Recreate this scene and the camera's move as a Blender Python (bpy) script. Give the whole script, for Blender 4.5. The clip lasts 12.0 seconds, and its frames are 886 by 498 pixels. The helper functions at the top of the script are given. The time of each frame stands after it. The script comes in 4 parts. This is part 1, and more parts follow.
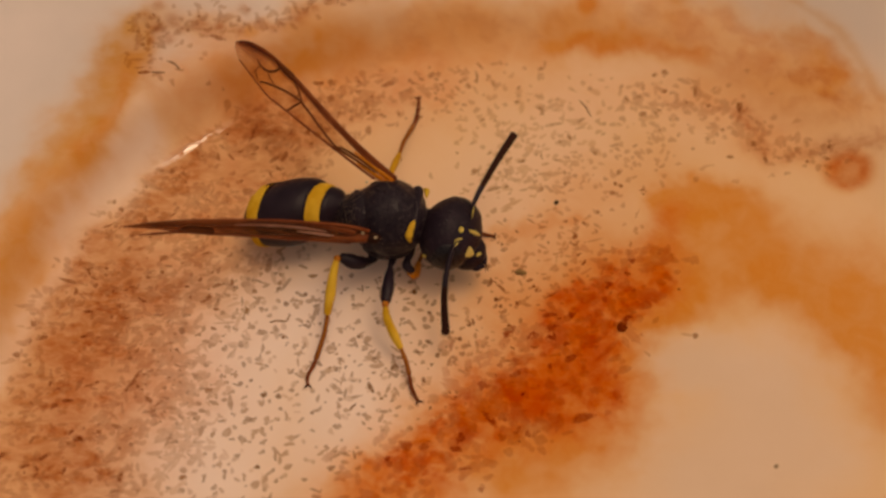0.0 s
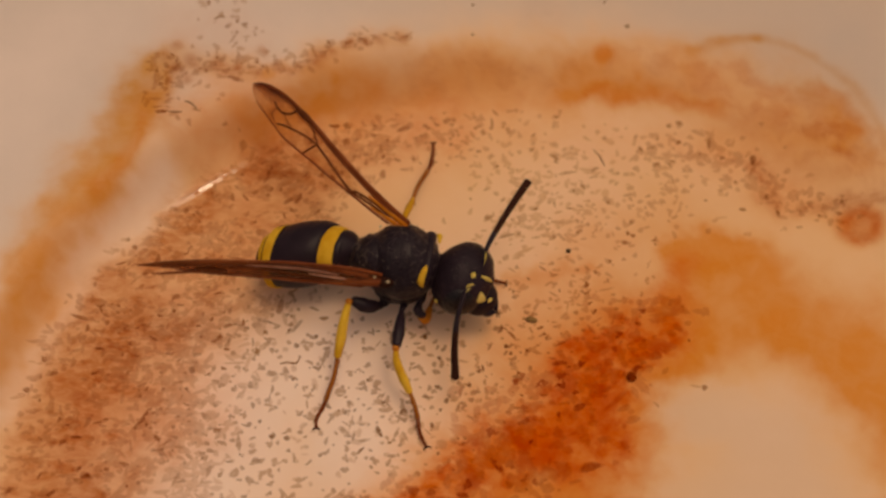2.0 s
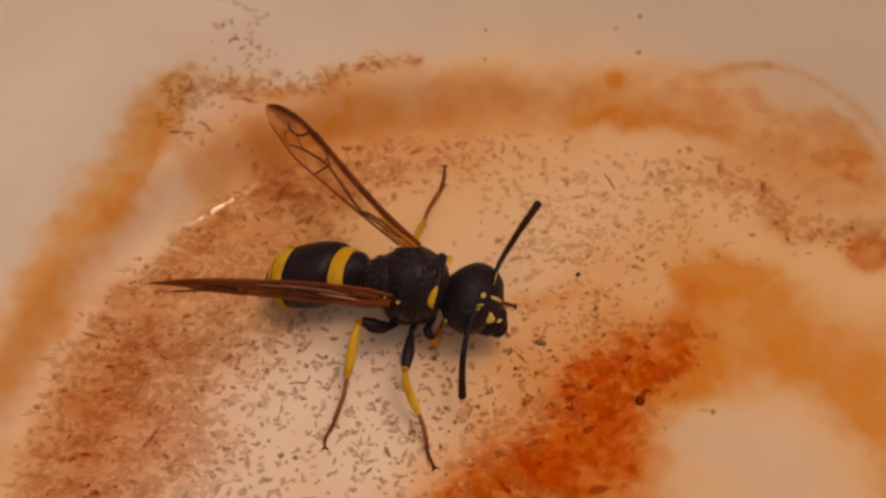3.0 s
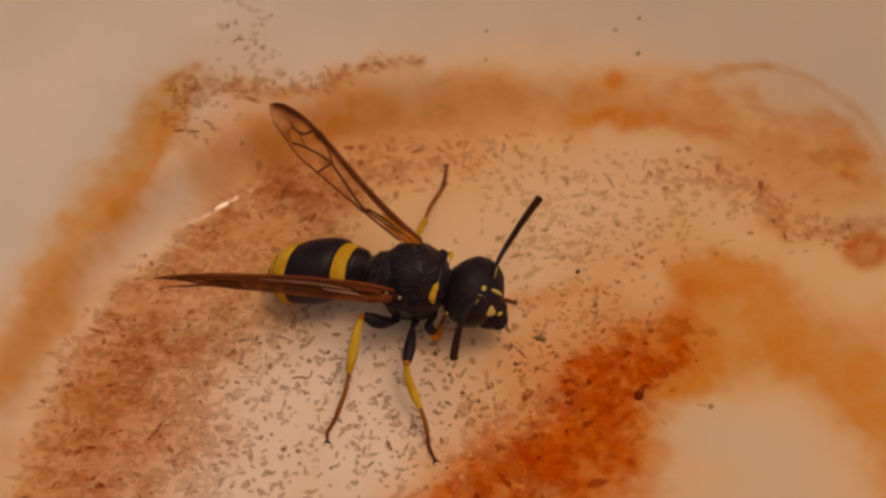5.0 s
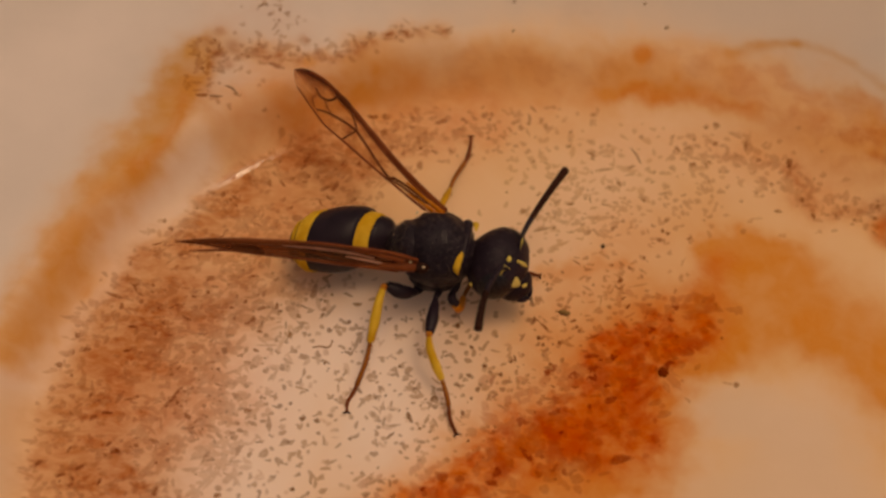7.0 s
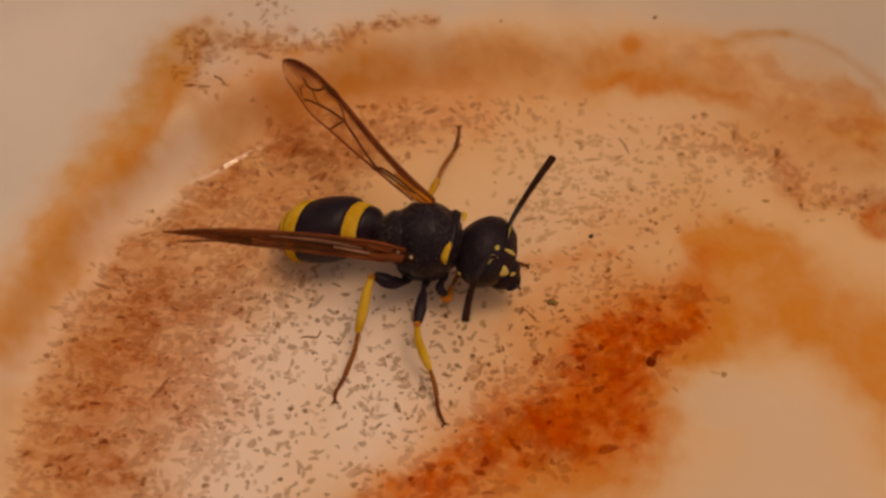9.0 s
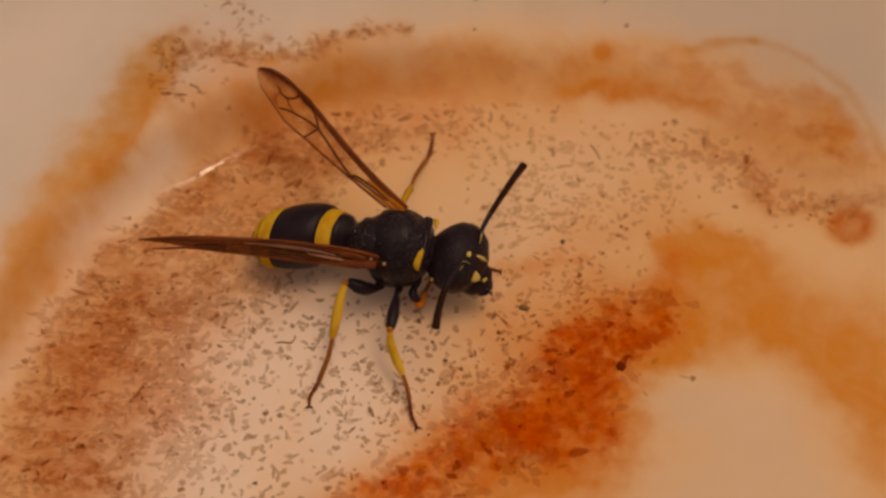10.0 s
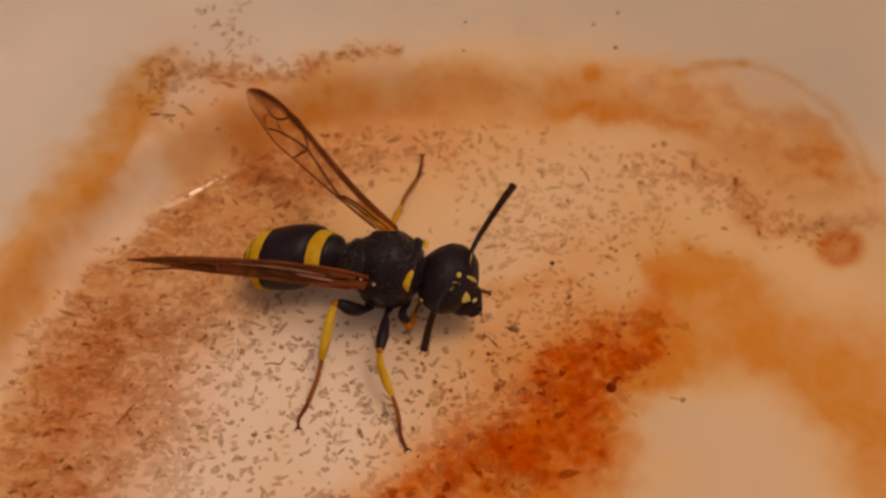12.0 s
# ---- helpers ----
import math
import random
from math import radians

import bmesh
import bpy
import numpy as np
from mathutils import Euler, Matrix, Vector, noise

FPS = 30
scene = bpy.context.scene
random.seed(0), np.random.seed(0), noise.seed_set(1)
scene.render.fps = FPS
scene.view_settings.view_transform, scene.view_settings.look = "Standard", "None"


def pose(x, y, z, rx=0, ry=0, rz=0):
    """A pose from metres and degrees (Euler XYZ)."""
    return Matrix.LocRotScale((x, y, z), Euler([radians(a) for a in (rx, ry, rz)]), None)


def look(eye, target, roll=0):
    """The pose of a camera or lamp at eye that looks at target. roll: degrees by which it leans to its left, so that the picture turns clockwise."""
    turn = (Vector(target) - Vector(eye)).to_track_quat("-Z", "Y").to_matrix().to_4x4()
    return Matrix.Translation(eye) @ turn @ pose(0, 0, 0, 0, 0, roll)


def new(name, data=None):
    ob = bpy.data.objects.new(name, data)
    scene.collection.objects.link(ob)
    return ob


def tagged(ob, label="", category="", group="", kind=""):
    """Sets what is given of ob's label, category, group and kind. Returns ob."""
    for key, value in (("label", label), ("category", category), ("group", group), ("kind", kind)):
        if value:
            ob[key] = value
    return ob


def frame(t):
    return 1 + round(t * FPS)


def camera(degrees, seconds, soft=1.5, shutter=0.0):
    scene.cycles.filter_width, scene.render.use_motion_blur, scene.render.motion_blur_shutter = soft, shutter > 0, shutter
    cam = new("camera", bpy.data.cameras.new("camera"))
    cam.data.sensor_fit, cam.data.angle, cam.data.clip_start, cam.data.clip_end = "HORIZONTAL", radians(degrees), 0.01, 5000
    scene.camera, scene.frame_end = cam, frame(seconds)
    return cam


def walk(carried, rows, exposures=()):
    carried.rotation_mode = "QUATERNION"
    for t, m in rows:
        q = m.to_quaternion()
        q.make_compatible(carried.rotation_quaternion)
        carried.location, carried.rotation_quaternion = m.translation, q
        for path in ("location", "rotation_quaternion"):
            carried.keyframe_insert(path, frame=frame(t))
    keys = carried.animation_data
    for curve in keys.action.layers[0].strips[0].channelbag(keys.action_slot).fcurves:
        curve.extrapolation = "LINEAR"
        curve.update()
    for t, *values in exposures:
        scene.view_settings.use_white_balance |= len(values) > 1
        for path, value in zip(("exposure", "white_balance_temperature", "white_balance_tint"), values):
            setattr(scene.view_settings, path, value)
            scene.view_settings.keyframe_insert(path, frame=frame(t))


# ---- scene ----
cam = camera(30.0, 12.0, soft=2.75)
cam.data.dof.use_dof = True
cam.data.dof.focus_distance = 0.0735
cam.data.dof.aperture_fstop = 44.0

# Eye in millimetres and turn in degrees.
PATH = [
    (0.0, -0.000, -35.221, 66.242, 28.000, 0.000, 0.000),
    (0.5, -0.160, -35.275, 66.305, 28.334, -0.188, 0.375),
    (1.0, -0.526, -35.326, 66.301, 28.905, -0.371, 0.999),
    (1.5, -0.552, -35.237, 66.459, 29.413, -0.593, 1.310),
    (2.0, -0.241, -35.065, 66.557, 29.348, -0.463, 1.331),
    (2.5, -0.185, -35.237, 66.443, 29.934, -0.444, 1.843),
    (4.5, -0.353, -37.037, 67.006, 31.021, -0.403, 2.127),
    (5.0, -0.065, -36.906, 66.889, 31.077, -0.354, 2.121),
    (5.5, 0.091, -36.735, 66.209, 31.287, -0.673, 1.955),
    (6.0, -0.726, -37.246, 65.413, 30.723, -0.638, 2.306),
    (6.5, -1.013, -37.236, 65.433, 30.759, -0.983, 2.795),
    (7.0, -1.107, -37.323, 65.426, 30.867, -0.978, 3.175),
    (9.0, -0.944, -37.310, 65.459, 30.512, -1.188, 2.962),
    (9.5, -0.870, -37.257, 65.552, 30.442, -1.240, 2.869),
    (10.0, -0.125, -37.417, 66.584, 30.400, -1.386, 2.711),
    (10.5, -0.198, -37.842, 67.023, 30.851, -1.571, 2.538),
    (11.0, -0.335, -37.735, 66.607, 31.231, -1.696, 2.595),
    (11.5, -0.408, -37.857, 66.477, 31.494, -1.869, 2.460),
    (12.0, -0.410, -37.652, 66.269, 31.402, -1.925, 2.462),
]
EXPOSURE, KELVIN, TINT = -0.34, 10200, 16.2
walk(cam, [(t, pose(x / 1000, y / 1000, z / 1000, rx, ry, rz)) for t, x, y, z, rx, ry, rz in PATH],
     [(t, EXPOSURE + e, KELVIN + k, TINT) for t, e, k in ((0.0, 0.01, -300), (2.7, 0.01, -550), (4.3, -0.12, -550), (5.5, -0.12, -450), (6.5, -0.12, 0), (9.5, -0.11, 0), (12.0, -0.07, -150))])

# ---- light: a hazy overhead sky ----
SUN_DIR = Vector((0.22, 0.06, 0.97)).normalized()
world = bpy.data.worlds.new("sky")
scene.world = world
world.use_nodes = True
wn = world.node_tree.nodes
sky = wn.new("ShaderNodeTexSky")
sky.sky_type = "NISHITA"
sky.sun_disc = False
sky.sun_elevation = math.asin(SUN_DIR.z)
sky.sun_rotation = math.atan2(SUN_DIR.x, SUN_DIR.y)
sky.air_density, sky.dust_density, sky.ozone_density = 0.35, 6.0, 0.6
wn["Background"].inputs["Strength"].default_value = 0.122
world.node_tree.links.new(sky.outputs[0], wn["Background"].inputs["Color"])
sun_data = bpy.data.lights.new("sun", "SUN")
sun_data.energy, sun_data.angle, sun_data.color = 0.24, radians(6), (1.0, 0.88, 0.74)
sun = new("sun", sun_data)
sun.matrix_world = look((0, 0, 1), (-SUN_DIR.x, -SUN_DIR.y, 1 - SUN_DIR.z))

MM = 0.001


# ---- materials ----
class Nodes:
    """A small shorthand for building one node material."""

    def __init__(self, name):
        self.mat = bpy.data.materials.new(name)
        self.mat.use_nodes = True
        self.tree = self.mat.node_tree
        self.bsdf = self.tree.nodes["Principled BSDF"]
        self.co = self.tree.nodes.new("ShaderNodeTexCoord").outputs["Object"]

    def link(self, a, b):
        self.tree.links.new(a, b)

    def put(self, socket, value):
        if isinstance(value, (int, float)):
            socket.default_value = value
        elif isinstance(value, tuple):
            socket.default_value = (*value, 1.0) if len(value) == 3 else value
        else:
            self.link(value, socket)

    def noise(self, scale, detail=3.0, rough=0.55, warp=0.0, co=None):
        n = self.tree.nodes.new("ShaderNodeTexNoise")
        self.link(co or self.co, n.inputs["Vector"])
        n.inputs["Scale"].default_value = scale
        n.inputs["Detail"].default_value = detail
        n.inputs["Roughness"].default_value = rough
        n.inputs["Distortion"].default_value = warp
        return n.outputs["Fac"]

    def cells(self, scale):
        n = self.tree.nodes.new("ShaderNodeTexVoronoi")
        self.link(self.co, n.inputs["Vector"])
        n.inputs["Scale"].default_value = scale
        return n.outputs["Distance"]

    def ramp(self, value, a, b, lo=0.0, hi=1.0):
        n = self.tree.nodes.new("ShaderNodeMapRange")
        n.interpolation_type = "SMOOTHSTEP"
        self.link(value, n.inputs["Value"])
        for key, v in (("From Min", a), ("From Max", b), ("To Min", lo), ("To Max", hi)):
            n.inputs[key].default_value = v
        return n.outputs["Result"]

    def math(self, op, a, b=0.0):
        n = self.tree.nodes.new("ShaderNodeMath")
        n.operation = op
        n.use_clamp = op in ("MULTIPLY", "ADD", "SUBTRACT")
        self.put(n.inputs[0], a)
        self.put(n.inputs[1], b)
        return n.outputs[0]

    def mix(self, fac, a, b):
        n = self.tree.nodes.new("ShaderNodeMix")
        n.data_type = "RGBA"
        self.put(n.inputs["Factor"], fac)
        self.put(n.inputs[6], a)
        self.put(n.inputs[7], b)
        return n.outputs[2]

    def film(self, fac, col, tint):
        """A see-through stain of that tint over a colour."""
        n = self.tree.nodes.new("ShaderNodeMix")
        n.data_type, n.blend_type = "RGBA", "MULTIPLY"
        self.put(n.inputs["Factor"], fac)
        self.put(n.inputs[6], col)
        self.put(n.inputs[7], tint)
        return n.outputs[2]

    def field(self, name):
        n = self.tree.nodes.new("ShaderNodeAttribute")
        n.attribute_name = name
        return n.outputs["Fac"]

    def island(self):
        return self.tree.nodes.new("ShaderNodeNewGeometry").outputs["Random Per Island"]

    def bump(self, height, depth, strength=1.0):
        n = self.tree.nodes.new("ShaderNodeBump")
        self.link(height, n.inputs["Height"])
        n.inputs["Distance"].default_value = depth
        n.inputs["Strength"].default_value = strength
        self.link(n.outputs["Normal"], self.bsdf.inputs["Normal"])

    def set(self, **keys):
        for key, v in keys.items():
            self.put(self.bsdf.inputs[key.replace("_", " ")], v)
        return self.mat


def mat_chitin(name, dark, light, rough, pits, shine=0.06, hair_glints=0.0, relief=0.9):
    n = Nodes(name)
    big, fine = n.noise(700, 3), n.noise(6000, 3)
    col = n.mix(n.ramp(big, 0.35, 0.7), dark, light)
    # pale specks put into the colour for both fine hair and glints
    if hair_glints:
        col = n.mix(n.math("MULTIPLY", n.ramp(n.noise(5200, 3, 0.6), 0.54, 0.72), n.ramp(n.noise(620, 2), 0.40, 0.62, 0.15, hair_glints)), col, (0.13, 0.10, 0.10))
    pit = n.cells(9000)
    n.bump(n.math("ADD", n.math("MULTIPLY", pit, pits), n.math("MULTIPLY", fine, 0.4)), 0.00006, relief)
    return n.set(Base_Color=col, Roughness=n.ramp(fine, 0.3, 0.7, rough - 0.08, rough + 0.12), Specular_IOR_Level=shine)


def mat_glaze(name="stained_glaze", dirt=None):
    """Cream glaze under its stains; dirt, as (dark, light, thin, thick), lays scales over it that thin out towards their edges."""
    n = Nodes(name)
    mottled, mid, grain = n.noise(120, 4), n.noise(900, 5, 0.6, 0.6), n.noise(3600, 4, 0.65, 0.8)
    # a coordinate squeezed crosswise, for dirt that lies in short strokes
    squeeze = n.tree.nodes.new("ShaderNodeVectorMath")
    squeeze.operation = "MULTIPLY"
    n.link(n.co, squeeze.inputs[0])
    squeeze.inputs[1].default_value = (0.6, 1.15, 1.0)
    strokes, tufts = n.noise(2700, 4, 0.6, 0.7, squeeze.outputs[0]), n.noise(900, 4, 0.6, 0.9, squeeze.outputs[0])
    ochre, rust, brown, blush, wash = (n.field(k) for k in ("ochre", "rust", "brown", "blush", "wash"))
    col = n.mix(n.ramp(mottled, 0.3, 0.7), (0.89, 0.735, 0.65), (0.83, 0.69, 0.605))
    # a thin tea-coloured film on the floor of the dish
    col = n.mix(n.math("MULTIPLY", wash, n.ramp(mottled, 0.25, 0.75, 0.85, 1.0)), col, (0.76, 0.45, 0.22))
    # a dull grey-brown tone on the rim and, weaker, on the bare patch
    col = n.mix(n.math("MULTIPLY", n.field("dulling"), n.ramp(mottled, 0.2, 0.8, 0.5, 0.68)), col, (0.50, 0.435, 0.39))
    col = n.film(n.math("MULTIPLY", blush, n.ramp(mid, 0.25, 0.75, 0.4, 0.9)), col, (0.92, 0.61, 0.45))
    o = n.math("MULTIPLY", ochre, n.ramp(mid, 0.2, 0.75, 0.8, 1.0))
    col = n.film(o, col, (0.87, 0.495, 0.14))
    b = n.math("MULTIPLY", brown, n.math("MULTIPLY", n.ramp(strokes, 0.34, 0.62, 0.66, 1.0), n.ramp(tufts, 0.32, 0.62, 0.62, 1.0)))
    col = n.film(b, col, (0.63, 0.335, 0.155))
    deep_brown = n.math("MULTIPLY", n.ramp(brown, 0.5, 1.0), n.ramp(tufts, 0.45, 0.75, 0.0, 0.55))
    col = n.film(deep_brown, col, (0.72, 0.46, 0.30))
    r = n.math("MULTIPLY", rust, n.math("MULTIPLY", n.ramp(mid, 0.3, 0.65, 0.62, 1.0), n.ramp(strokes, 0.3, 0.62, 0.82, 1.0)))
    col = n.film(r, col, (0.88, 0.40, 0.085))
    deep = n.math("MULTIPLY", n.ramp(rust, 0.42, 1.0), n.ramp(n.noise(820, 4, 0.6, 0.5), 0.38, 0.66, 0.1, 1.0))
    col = n.film(deep, col, (0.84, 0.53, 0.38))
    if dirt:
        dark, light, thin, thick = dirt
        own = n.math("FRACT", n.math("MULTIPLY", n.island(), 7.31))
        worn = n.ramp(n.noise(5200, 2), 0.35, 0.6, 0.78, 1.0)
        cover = n.math("MULTIPLY", n.ramp(n.field("core"), 0.0, 0.4), n.math("MULTIPLY", worn, n.ramp(own, 0.0, 1.0, thin, thick)))
        col = n.film(cover, col, n.mix(n.island(), dark, light))
        return n.set(Base_Color=col, Roughness=0.6, Specular_IOR_Level=0.03)
    gloss = n.field("gloss")
    rough = n.math("ADD", n.ramp(brown, 0.0, 1.0, 0.24, 0.4), n.ramp(rust, 0.0, 1.0, 0.0, 0.2))
    rough = n.math("SUBTRACT", rough, n.math("MULTIPLY", gloss, 0.6))
    n.bump(n.math("ADD", n.math("MULTIPLY", grain, n.ramp(brown, 0.0, 0.8, 0.05, 0.6)), n.math("MULTIPLY", mid, 0.2)), 0.00012, 0.5)
    return n.set(Base_Color=col, Roughness=n.math("MAXIMUM", rough, 0.15), Specular_IOR_Level=n.ramp(gloss, 0.0, 1.0, 0.03, 1.0), Coat_Weight=gloss, Coat_Roughness=0.13, Coat_IOR=1.8)


def mat_solid(name, dark, light):
    n = Nodes(name)
    return n.set(Base_Color=n.mix(n.ramp(n.noise(6000, 3), 0.3, 0.7), dark, light), Roughness=0.65, Specular_IOR_Level=0.0)


def mat_wing():
    n = Nodes("wing_membrane")
    tint = n.field("tint")
    streak = n.noise(1500, 3, 0.5, 0.4)
    see = n.mix(n.math("ADD", tint, n.ramp(streak, 0.4, 0.8, 0.0, 0.18)), (0.985, 0.95, 0.89), (0.38, 0.12, 0.035))
    film = n.mix(tint, (0.44, 0.18, 0.06), (0.17, 0.05, 0.016))
    n.set(Base_Color=film, Roughness=0.28)
    clear = n.tree.nodes.new("ShaderNodeBsdfTransparent")
    n.put(clear.inputs["Color"], see)
    mix = n.tree.nodes.new("ShaderNodeMixShader")
    n.put(mix.inputs[0], n.ramp(tint, 0.0, 1.0, 0.03, 0.38))
    n.link(clear.outputs[0], mix.inputs[1])
    n.link(n.bsdf.outputs[0], mix.inputs[2])
    n.link(mix.outputs[0], n.tree.nodes["Material Output"].inputs["Surface"])
    return n.mat


def mat_plain(name, a, b, scale, rough):
    n = Nodes(name)
    fine = n.noise(scale * 6, 3)
    n.bump(fine, 0.0001, 0.3)
    return n.set(Base_Color=n.mix(n.ramp(n.noise(scale, 4), 0.3, 0.7), a, b), Roughness=rough)


BLACK = mat_chitin("black_chitin", (0.012, 0.006, 0.010), (0.020, 0.011, 0.017), 0.40, 0.25, shine=0.18, relief=0.35)
PITTED = mat_chitin("pitted_black_chitin", (0.011, 0.006, 0.010), (0.019, 0.011, 0.016), 0.34, 1.6, shine=0.17, hair_glints=0.6)
SKULL = mat_chitin("matt_black_skull", (0.012, 0.006, 0.010), (0.021, 0.011, 0.017), 0.46, 0.6, shine=0.15, hair_glints=0.12, relief=0.6)
YELLOW = mat_chitin("yellow_chitin", (0.55, 0.29, 0.022), (0.73, 0.455, 0.06), 0.42, 0.15)
PALE = mat_chitin("pale_yellow_chitin", (0.58, 0.44, 0.09), (0.68, 0.54, 0.17), 0.42, 0.1)
AMBER = mat_chitin("amber_chitin", (0.38, 0.12, 0.018), (0.52, 0.19, 0.03), 0.4, 0.2)
RUSSET = mat_chitin("russet_brown_chitin", (0.145, 0.034, 0.011), (0.22, 0.056, 0.019), 0.42, 0.2)
VEIN = mat_chitin("dark_russet_vein", (0.19, 0.055, 0.012), (0.27, 0.085, 0.02), 0.42, 0.2)
OCHRE_SHIN = mat_chitin("dull_ochre_chitin", (0.46, 0.21, 0.015), (0.58, 0.30, 0.03), 0.42, 0.15)
WINGROOT = mat_chitin("amber_red_chitin", (0.17, 0.04, 0.014), (0.28, 0.08, 0.027), 0.34, 0.2)
UMBER_VEIN = mat_chitin("dark_umber_vein", (0.10, 0.026, 0.008), (0.16, 0.045, 0.014), 0.42, 0.2)
SHANK = mat_chitin("red_brown_chitin", (0.25, 0.075, 0.014), (0.33, 0.11, 0.024), 0.45, 0.2)
ROOT = mat_chitin("orange_amber_chitin", (0.46, 0.13, 0.014), (0.58, 0.20, 0.025), 0.4, 0.2)
# pale pink colour that stands in for reflections along the wing folds
FOLD_GLINT = mat_chitin("pale_pink_wing_glint", (0.42, 0.20, 0.13), (0.56, 0.32, 0.24), 0.35, 0.1)
PEARL = mat_chitin("pearly_cream_chitin", (0.46, 0.36, 0.22), (0.58, 0.48, 0.32), 0.3, 0.1)
UMBER = mat_chitin("dark_brown_chitin", (0.024, 0.008, 0.005), (0.040, 0.013, 0.007), 0.55, 0.3)
EYE_BLACK = mat_chitin("black_eye", (0.010, 0.009, 0.011), (0.016, 0.013, 0.015), 0.3, 0.25, shine=0.2)
HAIR = mat_solid("pale_hair", (0.12, 0.085, 0.06), (0.46, 0.37, 0.29))
WING = mat_wing()
GLAZE = mat_glaze()


# ---- mesh helpers (millimetres in, metres out) ----
def finish(ob, smooth=True):
    if smooth:
        ob.data.polygons.foreach_set("use_smooth", [True] * len(ob.data.polygons))
    return ob


def part(name, bm, material, parent, label="", smooth=True):
    me = bpy.data.meshes.new(name)
    bm.to_mesh(me)
    bm.free()
    me.materials.append(material)
    ob = new(name, me)
    ob.parent = parent
    tagged(ob, label)
    return finish(ob, smooth)


def glide(points, n):
    """A smooth line of n points through the given ones (Catmull-Rom)."""
    p = [Vector(q) for q in points]
    p = [p[0] * 2 - p[1]] + p + [p[-1] * 2 - p[-2]]
    out = []
    for i in range(n):
        s = i / (n - 1) * (len(p) - 3)
        k = min(int(s), len(p) - 4)
        t = s - k
        a, b, c, d = p[k:k + 4]
        out.append(0.5 * (2 * b + (c - a) * t + (2 * a - 5 * b + 4 * c - d) * t * t + (3 * b - a - 3 * c + d) * t ** 3))
    return out


def tube(points, radii, sides=12, n=0, flat=1.0, bm=None, rough=0.0, seed=0, skew=0.0):
    """A round limb along points; radii as many as points; flat squeezes it upright."""
    n = n or len(points) * 6
    pts = glide(points, n)
    rad = np.interp(np.linspace(0, len(radii) - 1, n), range(len(radii)), radii)
    bm = bm or bmesh.new()
    rings, up = [], Vector((0.13, 0.2, 1)).normalized()
    for i, (p, r) in enumerate(zip(pts, rad)):
        d = (pts[min(i + 1, n - 1)] - pts[max(i - 1, 0)]).normalized()
        a = d.cross(up).normalized()
        b = a.cross(d).normalized()
        ring = []
        for k in range(sides):
            w = 2 * math.pi * k / sides
            q = p + a * (math.cos(w) * r) + b * (math.sin(w) * r * flat)
            if rough:
                q += (q - p).normalized() * rough * noise.noise(q * 3.1 + Vector((seed, 0, 0)))
            if skew:
                q += d * (p.y - q.y) * skew
            ring.append(bm.verts.new(q * MM))
        rings.append(ring)
    for r0, r1 in zip(rings, rings[1:]):
        for k in range(sides):
            bm.faces.new((r0[k], r0[(k + 1) % sides], r1[(k + 1) % sides], r1[k]))
    for ring, p, way in ((rings[0], pts[0], -1), (rings[-1], pts[-1], 1)):
        d = (pts[1] - pts[0] if way < 0 else pts[-1] - pts[-2]).normalized() * way
        tip = bm.verts.new((p + d * (rad[0] if way < 0 else rad[-1]) * 0.5) * MM)
        for k in range(sides):
            f = (ring[k], ring[(k + 1) % sides], tip)
            bm.faces.new(f if way > 0 else f[::-1])
    return bm


def blob(centre, axes, yaw=0, pitch=0, roll=0, lumps=0.0, seed=0, sub=4, bm=None, shape=None):
    """A rounded lump with its own lumpy surface; shape may bend each unit direction."""
    bm = bm or bmesh.new()
    m = pose(0, 0, 0, roll, pitch, yaw)
    made = bmesh.ops.create_icosphere(bm, subdivisions=sub, radius=1.0)["verts"]
    for v in made:
        u = v.co.copy()
        if shape:
            u = Vector(shape(u))
        k = 1 + lumps * noise.noise(u * 2.3 + Vector((seed, seed, 0)))
        v.co = (Vector(centre) + m @ Vector((u.x * axes[0] * k, u.y * axes[1] * k, u.z * axes[2] * k))) * MM
    return bm


def empty_at(name, place, parent=None):
    ob = new(name)
    ob.empty_display_size = 0.001
    ob.parent = parent
    ob.location = Vector(place) * MM
    return ob


# ---- the dish ----
CX, CY = 2.0, -9.0
TABLE_Z = -4.4


def wall_fields(x, y):
    """How far up the steep wall a place lies, 0 on the floor to 1 on the rim; and how far out it lies, 1 on the rim's line."""
    e1 = np.sqrt(((x - CX) / 21.0) ** 2 + ((y - CY) / 19.0) ** 2)
    wide = 0.185 + 0.055 * np.tanh((x + 2.0) / 8.0)
    return np.clip((e1 - 1) / wide, 0, 1), 1 + (e1 - 1 - wide) * 0.85


LATTICE = np.random.RandomState(3).rand(256, 256)


def value_noise(x, y, size, shift=0):
    gx, gy = x / size + shift * 17.3 + 500, y / size + shift * 9.7 + 500
    ix, iy = np.floor(gx).astype(int), np.floor(gy).astype(int)
    fx, fy = gx - ix, gy - iy
    fx, fy = fx * fx * (3 - 2 * fx), fy * fy * (3 - 2 * fy)
    g = lambda a, b: LATTICE[(ix + a) % 256, (iy + b) % 256]
    return (g(0, 0) * (1 - fx) + g(1, 0) * fx) * (1 - fy) + (g(0, 1) * (1 - fx) + g(1, 1) * fx) * fy


def fbm(x, y, size, shift=0):
    return sum(w * value_noise(x * c - y * d, x * d + y * c, size / f, shift + f) for f, w, c, d in ((1, 0.5, 0.8, 0.6), (2.1, 0.3, 0.28, 0.96), (4.3, 0.2, 0.96, -0.28)))


